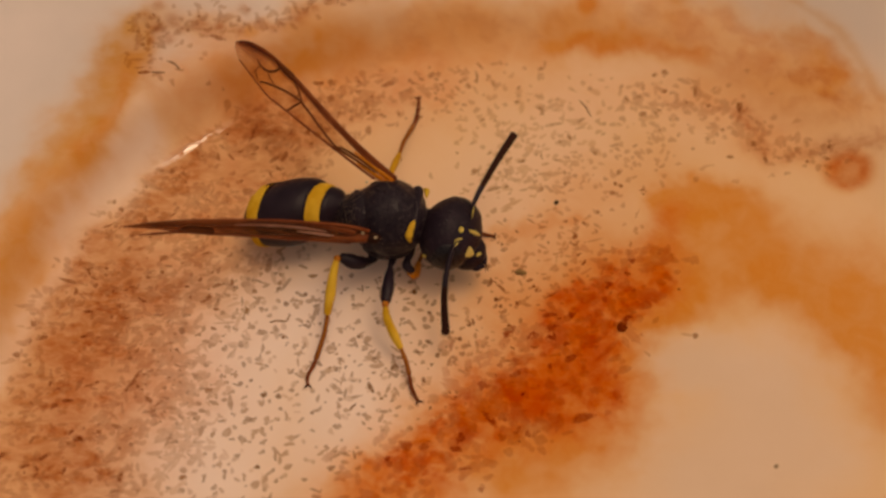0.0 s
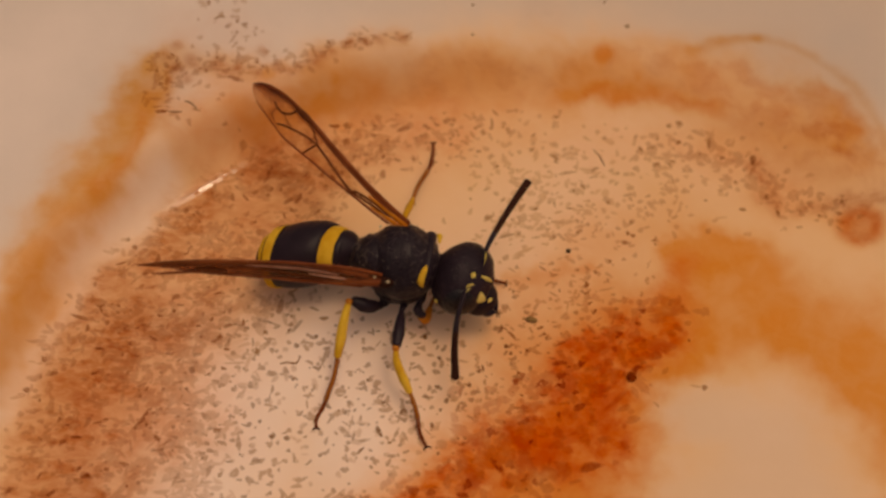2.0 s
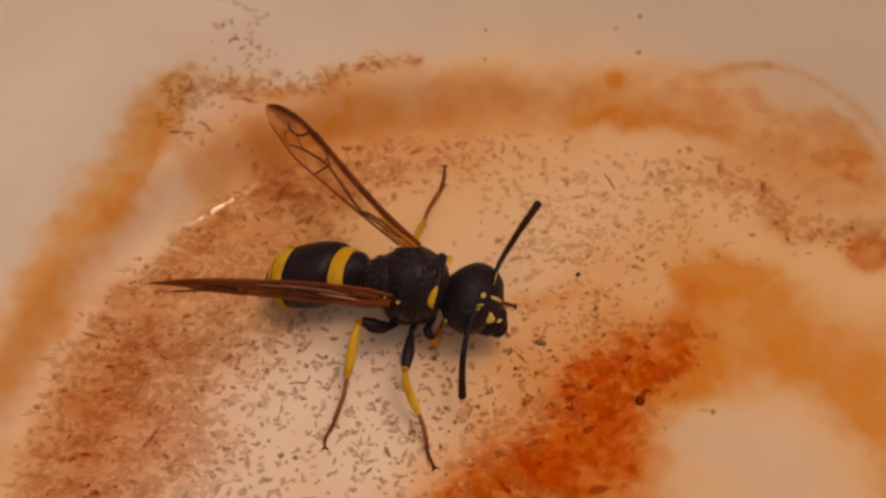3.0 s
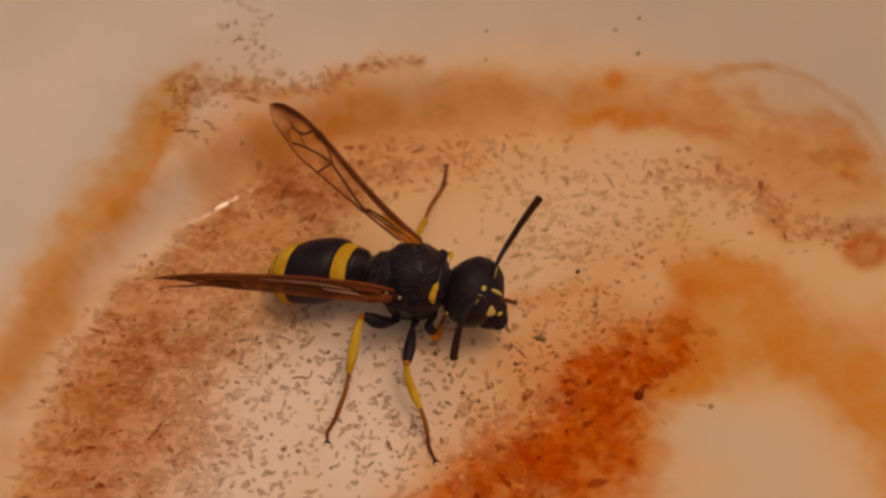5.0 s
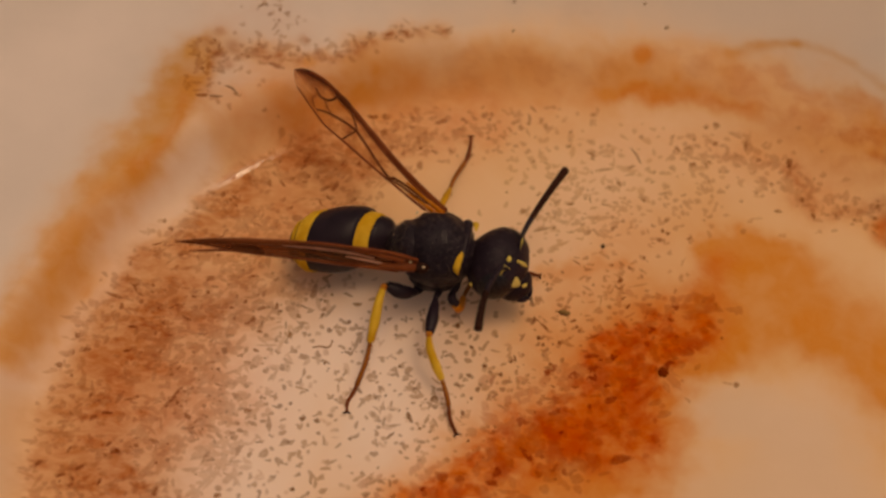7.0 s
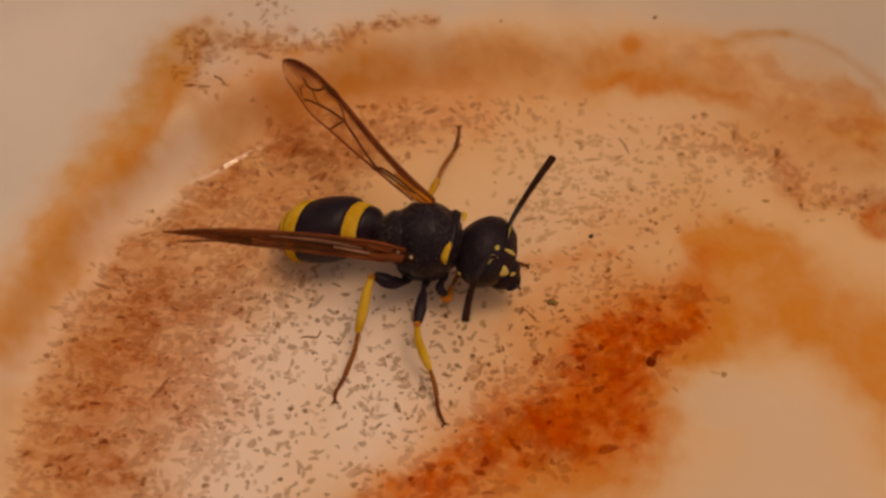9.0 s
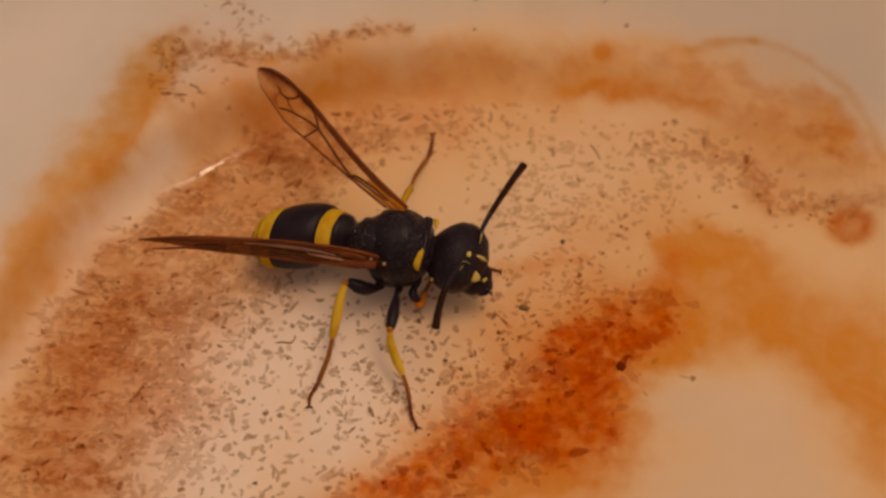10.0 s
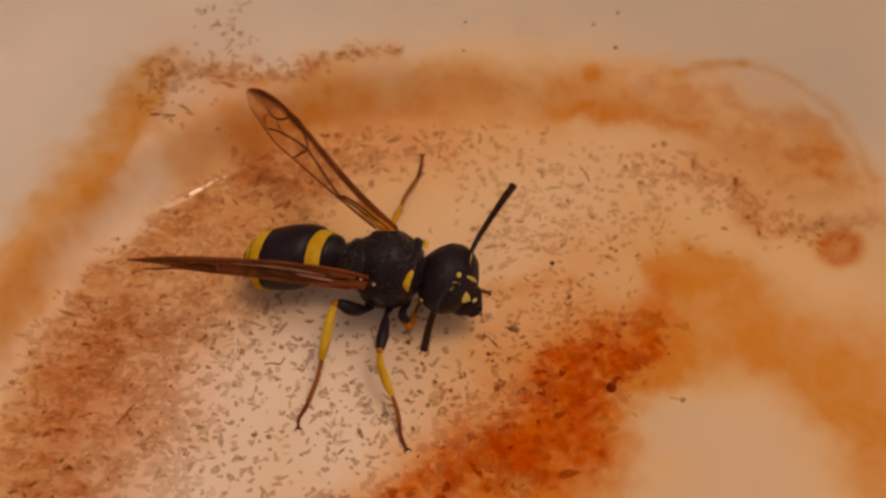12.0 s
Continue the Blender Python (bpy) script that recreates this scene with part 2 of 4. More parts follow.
def dish_height(x, y):
    s, e2 = wall_fields(x, y)
    f = 0.42
    slope = 1 / (1 - f)
    p = np.where(s < f, slope * s * s / (2 * f), np.where(s > 1 - f, 1 - slope * (1 - s) ** 2 / (2 * f), slope * (s - f / 2)))
    # the dish leans: its wall is tall on one side and low on the other
    high = 1.65 - 0.75 * np.tanh((x - 1.0) / 8.0)
    # a hard little ridge at the wall's foot, shaped to catch the highlight
    e1 = np.sqrt(((x - CX) / 21.0) ** 2 + ((y - CY) / 19.0) ** 2)
    along = np.degrees(np.arctan2((y - CY) / 19.0, (x - CX) / 21.0))
    reach = np.exp(-(((along - 130.6) / 4.4) ** 4))
    ridge = 0.10 * reach * (0.6 + 0.8 * value_noise(x, y, 0.35, 9)) * np.exp(-(((e1 - 1.005) * 19.5 / 0.14) ** 2))
    return p * high + 0.5 * np.clip(e2 - 1, 0, None) * 4 + ridge


def streak(x, y, points, widths, edge=1.0):
    """A soft stroke of stain along points, as wide as widths; edge below 1 makes its border softer."""
    best = np.zeros_like(x)
    if len(points) == 1:
        points, widths = points * 2, widths * 2
    for (ax, ay), (bx, by), wa, wb in zip(points, points[1:], widths, widths[1:]):
        dx, dy = bx - ax, by - ay
        t = np.clip(((x - ax) * dx + (y - ay) * dy) / (dx * dx + dy * dy + 1e-9), 0, 1)
        d = np.hypot(x - ax - t * dx, y - ay - t * dy) / (wa + t * (wb - wa))
        best = np.maximum(best, np.exp(-d ** (2 + 2 * edge)))
    return best


def stains(x, y):
    wx = x + 1.6 * (fbm(x, y, 3.0, 1) - 0.5) + 0.9 * (fbm(x, y, 0.8, 2) - 0.5)
    wy = y + 1.6 * (fbm(x, y, 3.0, 3) - 0.5) + 0.9 * (fbm(x, y, 0.8, 4) - 0.5)
    n1, n2 = np.clip(fbm(x, y, 2.0, 5) * 1.8 - 0.4, 0, 1), np.clip(fbm(x, y, 0.7, 6) * 1.8 - 0.4, 0, 1)
    n3 = np.clip((fbm(wx, wy, 1.1, 12) - 0.15) / 0.7, 0, 1)
    # short clots drawn out sideways
    n4 = np.clip((fbm(wx * 0.7, wy, 0.75, 21) - 0.36) / 0.34, 0, 1)

    def st(points, widths, edge=0.5):
        return streak(wx, wy, points, widths, edge)

    def line(points, widths, edge=0.5):
        return streak(x + 0.35 * (wx - x), y + 0.35 * (wy - y), points, widths, edge)

    cap = lambda *a: np.clip(sum(a), 0, 1)
    bare = st([(10.4, -6.0), (12.4, -6.1), (14.1, -7.2), (13.9, -9.6), (11.7, -11.3)], [1.66, 2.17, 2.97, 4.0, 4.29], 0.35)
    ochre = np.clip(0.8 + 0.34 * n1, 0, 1.05) * cap(
        # along the rim of the tall side
        0.92 * st([(-20.6, -5.3), (-19.8, -3.0), (-19.0, -0.9), (-18.0, 1.6), (-16.8, 4.7), (-15.7, 6.9), (-14.9, 8.6), (-14.3, 10.2)], [1.26, 1.31, 1.37, 1.49, 1.43, 1.26, 1.14, 0.97], 0.35),
        0.40 * line([(-17.2, 3.1), (-16.2, 4.4), (-15.4, 5.7), (-14.7, 7.0), (-14.5, 8.1)], [0.46, 0.57, 0.63, 0.51, 0.4], 0.2),
        0.56 * st([(-14.3, 9.9), (-13.0, 10.7), (-11.0, 10.4), (-9.4, 10.6)], [1.31, 1.26, 0.91, 0.57], 0.1),
        0.46 * st([(-8.9, 10.8), (-7.6, 11.2), (-6.5, 11.6), (-5.2, 12.3), (-3.3, 13.0)], [0.57, 0.51, 0.51, 0.46, 0.4], 0.1),
        0.50 * st([(-13.4, 7.3), (-11.8, 7.4), (-10.1, 8.0), (-8.3, 8.8)], [1.26, 1.43, 1.31, 1.26], 0.0),
        # the long band under the rim
        0.34 * st([(-9.6, 8.7), (-8.0, 9.4), (-6.4, 10.1)], [1.14, 1.37, 1.26], 0.0),
        0.60 * st([(-6.4, 10.1), (-5.4, 10.5), (-2.6, 11.2), (0.1, 11.6), (2.9, 11.7), (5.7, 11.6), (8.2, 11.5)], [1.2, 1.43, 1.37, 1.31, 1.31, 1.37, 1.31], 0.2),
        0.10 * st([(-7.5, 9.5), (-6.2, 10.0), (-4.3, 10.6)], [0.86, 0.86, 0.69], 0.1),
        0.22 * st([(-4.2, 9.9), (-0.9, 10.2), (2.4, 10.5), (5.2, 10.3)], [0.69, 0.63, 0.63, 0.69], 0.0),
        0.46 * st([(4.9, 11.0), (7.2, 10.9), (9.1, 10.8), (11.0, 10.6), (12.4, 10.1)], [0.4, 0.57, 0.63, 0.63, 0.4], 0.2),
        0.34 * st([(5.4, 12.5), (7.1, 13.1), (9.1, 13.5), (11.0, 12.9)], [0.97, 1.03, 0.97, 1.14], 0.1),
        0.56 * st([(10.7, 11.5), (12.9, 11.4), (15.4, 11.0), (17.6, 9.8), (18.8, 8.4)], [1.6, 1.89, 2.0, 1.71, 1.31], 0.3),
        0.62 * line([(11.2, 13.2), (12.2, 13.6), (13.3, 13.9), (14.4, 13.9)], [0.31, 0.4, 0.34, 0.26], 0.2),
        0.40 * line([(14.4, 14.0), (16.1, 13.5), (17.7, 12.5), (19.0, 11.3), (20.0, 9.6), (20.6, 7.5)], [0.26, 0.26, 0.26, 0.29, 0.31, 0.34], 0.2),
        0.32 * st([(16.7, 11.5), (17.6, 10.4), (18.5, 9.6), (18.9, 8.4)], [0.4, 0.57, 0.74, 0.51], 0.2),
        0.46 * st([(12.1, 8.4), (14.8, 8.5), (17.5, 7.7), (19.6, 6.8)], [1.09, 1.31, 1.43, 1.43], 0.1),
        0.36 * st([(14.8, 6.1), (16.6, 5.2), (17.6, 4.3)], [1.14, 1.14, 0.86], 0.0),
        # the forked orange stain
        0.9 * st([(10.3, 2.7), (12.0, 3.3), (13.5, 2.8), (14.8, 0.6), (16.2, -0.9), (18.2, -1.7), (21.2, -3.2)], [0.74, 0.97, 1.2, 1.6, 1.94, 2.29, 2.86], 0.2),
        0.7 * st([(18.6, -3.4), (19.6, -5.6), (20.0, -8.0)], [1.71, 1.71, 2.0], 0.2),
        0.85 * st([(11.7, 2.5), (10.9, 0.5), (10.0, -1.3), (8.9, -2.8)], [0.97, 1.2, 1.37, 1.26], 0.1),
        0.46 * st([(12.4, 0.6), (12.6, -1.4), (11.0, -3.0)], [1.71, 1.89, 1.26], 0.1),
        0.42 * st([(13.6, -1.1), (15.6, -2.4), (16.8, -4.3)], [1.71, 1.71, 1.71], 0.0),
        0.9 * st([(8.7, -2.0), (6.1, -3.6), (4.9, -6.2), (2.2, -8.2), (-0.9, -10.7), (-3.6, -12.7)], [2.29, 2.86, 3.37, 3.2, 2.86, 2.86], 0.25),
        0.75 * st([(7.4, -6.3), (6.4, -8.8), (3.5, -10.7)], [1.71, 2.29, 2.29], 0.2),
        0.32 * st([(2.5, -1.8), (4.8, -0.4), (7.4, 0.3)], [1.71, 2.0, 1.71], 0.0),
        0.34 * st([(6.1, 3.3), (8.2, 3.7), (10.1, 4.2)], [1.43, 1.71, 1.71], 0.0),
        0.36 * st([(2.4, 0.8), (3.3, 0.9), (4.5, 1.3), (6.1, 1.7)], [0.46, 0.57, 0.51, 0.4], 0.1),
        0.5 * streak(x, y, [(7.0, 12.9)], [0.49], 0.6),
        0.55 * streak(x, y, [(18.6, 4.0), (19.1, 4.1)], [0.97, 0.97], 1.2),
    )
    ochre = np.clip(ochre, 0, 1) * (1 - 0.8 * bare)
    clot = 0.25 + 0.95 * n3
    rust = cap(
        0.64 * st([(11.0, 1.9), (10.0, -0.1), (8.9, -1.3), (7.4, -2.1), (5.8, -2.7)], [0.74, 1.14, 1.31, 1.31, 1.31], 0.2) * (0.55 + 0.6 * n3),
        0.58 * st([(7.1, -3.2), (6.4, -4.4), (5.6, -6.1), (3.4, -6.8), (1.1, -7.1)], [1.83, 2.4, 2.97, 2.11, 1.43], 0.2) * (0.55 + 0.6 * n3),
        0.58 * st([(6.6, -6.9), (4.6, -7.8), (2.4, -8.7), (0.0, -9.6), (-2.3, -11.1), (-4.6, -12.7)], [2.0, 2.29, 2.11, 1.83, 1.83, 1.83], 0.2) * (0.55 + 0.6 * n3),
        0.34 * st([(9.5, -1.0), (7.9, -1.8), (6.4, -2.2)], [0.63, 0.69, 0.69], 0.2) * clot,
        0.36 * st([(5.2, -2.5), (5.5, -2.9)], [0.57, 0.63], 0.5),
        0.38 * st([(6.1, -4.1), (5.6, -5.0), (5.9, -5.8)], [0.69, 0.86, 0.86], 0.2) * clot,
        0.42 * st([(4.1, -5.4), (2.9, -5.7), (3.4, -6.2)], [0.57, 0.69, 0.69], 0.2) * clot,
        0.46 * st([(4.9, -7.0), (4.1, -7.3), (3.1, -7.6)], [0.74, 0.8, 0.69], 0.2) * clot,
        0.46 * st([(1.9, -8.7), (0.7, -9.1), (-0.9, -9.8), (-2.3, -10.6)], [0.69, 0.74, 0.74, 0.74], 0.2) * clot,
        0.40 * st([(7.1, -5.2), (7.7, -6.1), (7.4, -7.1)], [0.63, 0.69, 0.63], 0.2) * clot,
        0.7 * n4 * st([(8.7, -1.4), (5.9, -4.1), (3.9, -6.5), (1.5, -8.8), (-1.8, -10.8)], [1.43, 2.0, 2.4, 2.0, 1.71], 0.3),
        0.30 * st([(5.8, 10.9), (8.0, 10.8), (9.9, 10.7), (11.9, 10.3)], [0.29, 0.46, 0.46, 0.34], 0.1),
        0.26 * streak(x, y, [(7.0, 12.9)], [0.54], 0.8),
        0.26 * n4 * st([(12.1, 11.0), (14.6, 10.6), (16.7, 9.6), (18.0, 8.1)], [1.43, 1.71, 1.71, 1.14], 0.1),
        0.32 * st([(16.8, 11.4), (17.9, 10.5), (18.7, 9.7), (19.0, 8.7)], [0.29, 0.46, 0.63, 0.4], 0.1),
        0.34 * streak(x, y, [(18.6, 4.0), (19.1, 4.1)], [0.94, 0.94], 1.5),
        0.34 * line([(18.1, 4.3), (18.7, 4.9), (19.5, 4.4), (19.5, 3.6), (18.8, 3.1), (18.1, 3.6), (18.1, 4.2)], [0.23, 0.23, 0.23, 0.23, 0.23, 0.23, 0.23], 0.2),
        0.26 * line([(-16.6, 3.8), (-15.7, 5.0), (-15.0, 6.4), (-14.6, 7.7)], [0.34, 0.4, 0.4, 0.29], 0.2),
        0.16 * n3 * st([(-19.1, -1.0), (-18.0, 1.6), (-16.8, 4.7), (-15.7, 6.9), (-14.9, 8.7)], [1.14, 1.26, 1.26, 1.14, 0.97], 0.2),
        0.14 * st([(2.7, 0.9), (4.5, 1.3), (5.8, 1.6)], [0.34, 0.4, 0.29], 0.1),
    )
    # brown drops dried in a row along the rim
    beads = np.zeros_like(x)
    for bx, by, br in [(-13.9, 10.9, 0.32), (-13.3, 11.5, 0.29), (-13.4, 10.3, 0.38), (-12.6, 10.7, 0.41), (-12.1, 10.2, 0.26), (-13.6, 9.7, 0.29), (-12.7, 9.7, 0.26), (-11.3, 10.6, 0.35), (-10.8, 10.2, 0.32), (-10.4, 10.6, 0.29), (-9.6, 10.5, 0.26), (-9.4, 11.6, 0.24), (-8.6, 10.9, 0.32), (-8.0, 10.8, 0.26), (-7.5, 11.1, 0.26), (-6.9, 11.3, 0.32), (-6.6, 11.6, 0.29), (-6.1, 11.8, 0.24), (-5.4, 12.3, 0.29), (-4.7, 12.5, 0.26), (-4.0, 12.7, 0.26), (-3.0, 12.9, 0.21)]:
        beads = np.maximum(beads, (0.55 + 0.6 * n2) * np.exp(-(((wx * 0.4 + x * 0.6 - bx) ** 2 + (wy * 0.4 + y * 0.6 - by) ** 2) / br ** 2) ** 1.3))
    inside = np.clip(1.0 - wall_fields(x, y)[0] * 3.0 + 0.9 * (n1 - 0.5) + 0.4 * (n2 - 0.5), 0, 1)
    clump = 0.42 + 0.8 * np.clip((fbm(x * 0.75 + 0.3 * y, y, 1.1, 8) - 0.33) / 0.3, 0, 1)
    brown = cap(
        0.84 * st([(-17.7, -12.7), (-17.4, -10.1), (-17.0, -7.4), (-16.7, -4.9), (-15.9, -2.6), (-14.9, -0.2), (-13.9, 2.3), (-12.5, 4.2), (-10.6, 6.1), (-8.7, 7.3)], [2.57, 2.57, 2.46, 2.17, 1.89, 1.71, 1.6, 1.49, 1.37, 1.26], 0.5) * inside * (0.84 + 0.16 * clump),
        0.58 * clump * inside * st([(-14.4, -12.0), (-14.0, -8.3), (-13.6, -5.0), (-12.9, -2.1), (-11.7, 0.3), (-10.1, 2.6), (-8.4, 4.6), (-6.7, 6.3)], [2.29, 2.29, 2.11, 1.89, 1.71, 1.49, 1.43, 1.31], 0.2),
        0.34 * n4 * st([(-12.2, -7.2), (-11.4, -3.8), (-10.2, -1.4), (-8.8, -0.1)], [2.29, 2.0, 1.71, 1.43], 0.1),
        0.55 * (0.3 + 0.8 * n4) * st([(-6.2, 7.0), (-4.1, 8.3), (-1.9, 8.8)], [1.71, 1.43, 1.14], 0.1),
        0.36 * st([(10.7, 7.7), (12.4, 7.2), (14.0, 6.8)], [0.57, 0.74, 0.69], 0.1) * (0.15 + 1.1 * n4),
        0.42 * st([(14.0, 6.7), (15.6, 5.6), (17.4, 5.2), (20.3, 5.1)], [0.69, 0.8, 0.69, 0.69], 0.1) * (0.15 + 1.1 * n4),
        0.5 * streak(x, y, [(18.6, 4.0), (19.1, 4.1)], [0.91, 0.91], 1.2) * (0.4 + 0.6 * n2),
        0.85 * beads,
        0.3 * n4 * st([(-2.6, 11.2), (1.5, 11.8), (5.7, 11.8), (9.9, 12.5), (14.0, 11.1)], [1.26, 1.26, 1.31, 1.43, 1.71], 0.0),
        0.12 * streak(x, y, [(4.1, 14.8)], [1.2], 0.6),
        0.5 * n4 * st([(16.7, 9.3), (18.0, 8.1), (19.3, 6.6)], [1.71, 1.71, 1.43], 0.0),
    )
    blush = cap(
        0.62 * st([(-14.7, -5.7), (-12.7, -1.5), (-10.0, 2.0), (-7.2, 5.9), (-4.1, 8.3), (-0.9, 9.0)], [3.43, 3.14, 2.86, 2.57, 2.29, 1.71], 0.0),
        0.5 * st([(-15.9, -10.6), (-12.5, -6.6)], [3.43, 3.14], 0.0),
        0.5 * st([(-14.1, 8.7), (-11.1, 8.5), (-8.8, 9.7)], [1.71, 2.0, 1.71], 0.0),
        0.35 * st([(2.0, -3.0), (5.8, 0.8)], [2.86, 3.14], 0.0),
        0.4 * st([(10.2, 8.1), (12.9, 7.3), (15.1, 6.4)], [1.43, 1.71, 1.71], 0.0),
        0.35 * st([(-0.8, 8.7), (3.0, 9.3), (7.2, 8.2)], [1.71, 2.0, 2.0], 0.0),
        0.3 * st([(-13.2, 12.7), (-10.5, 13.0)], [1.71, 1.71], 0.0),
    )
    # a thin tea-coloured film, thinner over the rim, the tall wall and pale floor
    e2 = wall_fields(wx, wy)[1]
    outer = 0.0 + 0.72 / (1 + np.exp(-(x + 4.0) / 3.0))
    wash = outer + (0.98 - outer) / (1 + np.exp((e2 - 1.0) * 30.0))
    wash = np.clip(wash
                   - 0.45 * st([(-19.9, -6.3), (-19.3, -4.5), (-18.3, -1.8), (-16.9, 0.9), (-15.2, 3.4), (-13.8, 5.1)], [1.14, 1.14, 1.2, 1.31, 1.2, 0.86], 0.1)
                   - 0.22 * bare
                   - 0.78 * st([(-10.4, -10.2), (-8.7, -5.3), (-5.4, -2.8), (-4.0, -7.8)], [4.29, 4.29, 3.71, 5.43], 0.0)
                   - 0.20 * st([(0.1, -0.7), (2.6, 3.7), (6.4, 6.8)], [3.43, 3.43, 3.43], 0.0), 0, 1)
    # polish limited to one short stretch, so the highlight falls only there
    gloss = np.exp(-((np.hypot((x - CX) / 21.0, (y - CY) / 19.0) - 1.005) * 19.5 / 0.13) ** 2) * np.exp(-(np.hypot(x + 11.6, y - 5.2) / 1.9) ** 4)
    dulling = (0.95 + 0.35 / (1 + np.exp(-(x + 8.0) / 2.0))) / (1 + np.exp((1.02 - e2) * 26.0)) + 0.40 * bare
    return ochre, rust, brown, blush, wash, gloss, dulling


def lay_stains(me, x, y):
    """Give each vertex at x, y the stains that lie there."""
    for key, v in zip(("ochre", "rust", "brown", "blush", "wash", "gloss", "dulling"), stains(x, y)):
        me.attributes.new(key, "FLOAT", "POINT").data.foreach_set("value", v.astype(np.float32))


def build_dish():
    turns = 840
    ring_r = np.concatenate([np.arange(0.3, 31.0, 0.115), np.linspace(31.2, 38.0, 24)])
    ang = np.linspace(0, 2 * np.pi, turns, endpoint=False)
    x = CX + np.outer(ring_r, np.cos(ang))
    y = CY + np.outer(ring_r, np.sin(ang))
    z = dish_height(x, y)
    # rolled rim, outer wall and foot
    for r, zz in ((38.5, -0.15), (38.6, -0.5), (38.3, -0.95), (37.4, -1.3), (31.0, -3.0), (26.0, -4.0), (25.0, TABLE_Z), (23.8, TABLE_Z), (23.2, -3.9), (0.3, -3.7)):
        x = np.vstack([x, CX + r * np.cos(ang)])
        y = np.vstack([y, CY + r * np.sin(ang)])
        z = np.vstack([z, z[len(ring_r) - 1] + zz if zz > -1.0 else np.full(turns, zz)])
    n = len(x)
    co = np.stack([x, y, z], -1).reshape(-1, 3) * MM
    i = np.arange(n - 1)[:, None] * turns
    k = np.arange(turns)[None, :]
    k2 = (k + 1) % turns
    faces = np.stack([i + k, i + turns + k, i + turns + k2, i + k2], -1).reshape(-1, 4)
    me = bpy.data.meshes.new("dish")
    me.vertices.add(len(co))
    me.vertices.foreach_set("co", co.ravel())
    tops = [list(range(turns)), list(range((n - 1) * turns, n * turns))[::-1]]
    loops = np.concatenate([faces.ravel(), tops[0], tops[1]])
    starts = np.concatenate([np.arange(len(faces)) * 4, [len(faces) * 4, len(faces) * 4 + turns]])
    me.loops.add(len(loops))
    me.loops.foreach_set("vertex_index", loops.astype(np.int32))
    me.polygons.add(len(starts))
    me.polygons.foreach_set("loop_start", starts.astype(np.int32))
    me.update(calc_edges=True)
    lay_stains(me, x.ravel(), y.ravel())
    me.materials.append(GLAZE)
    ob = new("dish", me)
    return finish(tagged(ob, "shallow cream glazed dish stained with orange rust and brown tide marks", "dish"))


dish = build_dish()

bm = bmesh.new()
bmesh.ops.create_circle(bm, cap_ends=True, radius=6.0, segments=96)
for v in bm.verts:
    v.co.z = TABLE_Z * MM
tagged(part("ground", bm, mat_plain("pale_stone_ground", (0.30, 0.27, 0.23), (0.38, 0.34, 0.29), 60, 0.7), None, smooth=False),
       "plain pale stone ground under the dish", "ground", kind="structure")


# ---- flecks of dried dirt on the dish ----
def flecks(name, material, label, count, density, size, slim, seed, upright=0.3):
    """Thin scales of dirt that thin out towards their edges, lying mostly crosswise; every fourth has a bent arm."""
    r = np.random.RandomState(seed)
    x, y = np.zeros(0), np.zeros(0)
    while len(x) < count:
        tx, ty = r.uniform(-24, 24, 20000), r.uniform(-15, 17, 20000)
        keep = r.rand(20000) < density(tx, ty)
        x, y = np.append(x, tx[keep]), np.append(y, ty[keep])
    x, y = x[:count], y[:count]
    long = size * np.exp(r.normal(0, 0.45, count))
    wide = np.minimum(long, size * slim * np.exp(r.normal(0, 0.32, count)))
    turn = np.where(r.rand(count) < upright, r.normal(1.6, 0.45, count), r.normal(0.1, 0.5, count))
    # bent arms: a second scale set at the end of a first one
    arm = np.arange(0, count, 4)[1:]
    x[arm] = x[arm - 1] + long[arm - 1] * 0.45 * np.cos(turn[arm - 1])
    y[arm] = y[arm - 1] + long[arm - 1] * 0.45 * np.sin(turn[arm - 1])
    turn[arm] = turn[arm - 1] + r.uniform(0.6, 1.7, len(arm))
    sides = 9
    verts = np.zeros((count, sides + 1, 3))
    bend = r.uniform(-0.3, 0.3, count)
    for k in range(sides + 1):
        a = 2 * math.pi * k / sides
        reach = r.uniform(0.72, 1.28, count) if k < sides else 0.0
        u, v = math.cos(a) * long / 2 * reach, math.sin(a) * wide / 2 * reach
        v = v + (u / long) ** 2 * 4 * wide * bend
        px, py = x + u * np.cos(turn) - v * np.sin(turn), y + u * np.sin(turn) + v * np.cos(turn)
        verts[:, k] = np.stack([px, py, dish_height(px, py) + (0.003 if k < sides else 0.016)], -1)
    base = np.arange(count)[:, None, None] * (sides + 1)
    tris = np.array([(k, (k + 1) % sides, sides) for k in range(sides)])[None]
    me = bpy.data.meshes.new(name)
    me.from_pydata((verts.reshape(-1, 3) * MM).tolist(), [], (base + tris).reshape(-1, 3).tolist())
    core = me.attributes.new("core", "FLOAT", "POINT")
    core.data.foreach_set("value", np.tile(np.append(np.zeros(sides), 1.0), count).astype(np.float32))
    lay_stains(me, verts[..., 0].ravel(), verts[..., 1].ravel())
    me.materials.append(material)
    return finish(tagged(new(name, me), label, "dirt", kind="stuff"))


def patchy(x, y, size, shift, lo=0.35, hi=0.7):
    return np.clip((fbm(x, y, size, shift) - lo) / (hi - lo), 0, 1)


def floor_only(x, y):
    return (wall_fields(x, y)[0] <= 0.05).astype(float)


def off_rust(x, y):
    return 1 - streak(x, y, [(11.1, 2.7), (9.2, -1.4), (5.9, -4.1), (3.9, -7.0), (0.0, -9.9), (-3.7, -12.4)], [1.14, 1.71, 2.57, 2.86, 2.57, 2.57], 1.0)


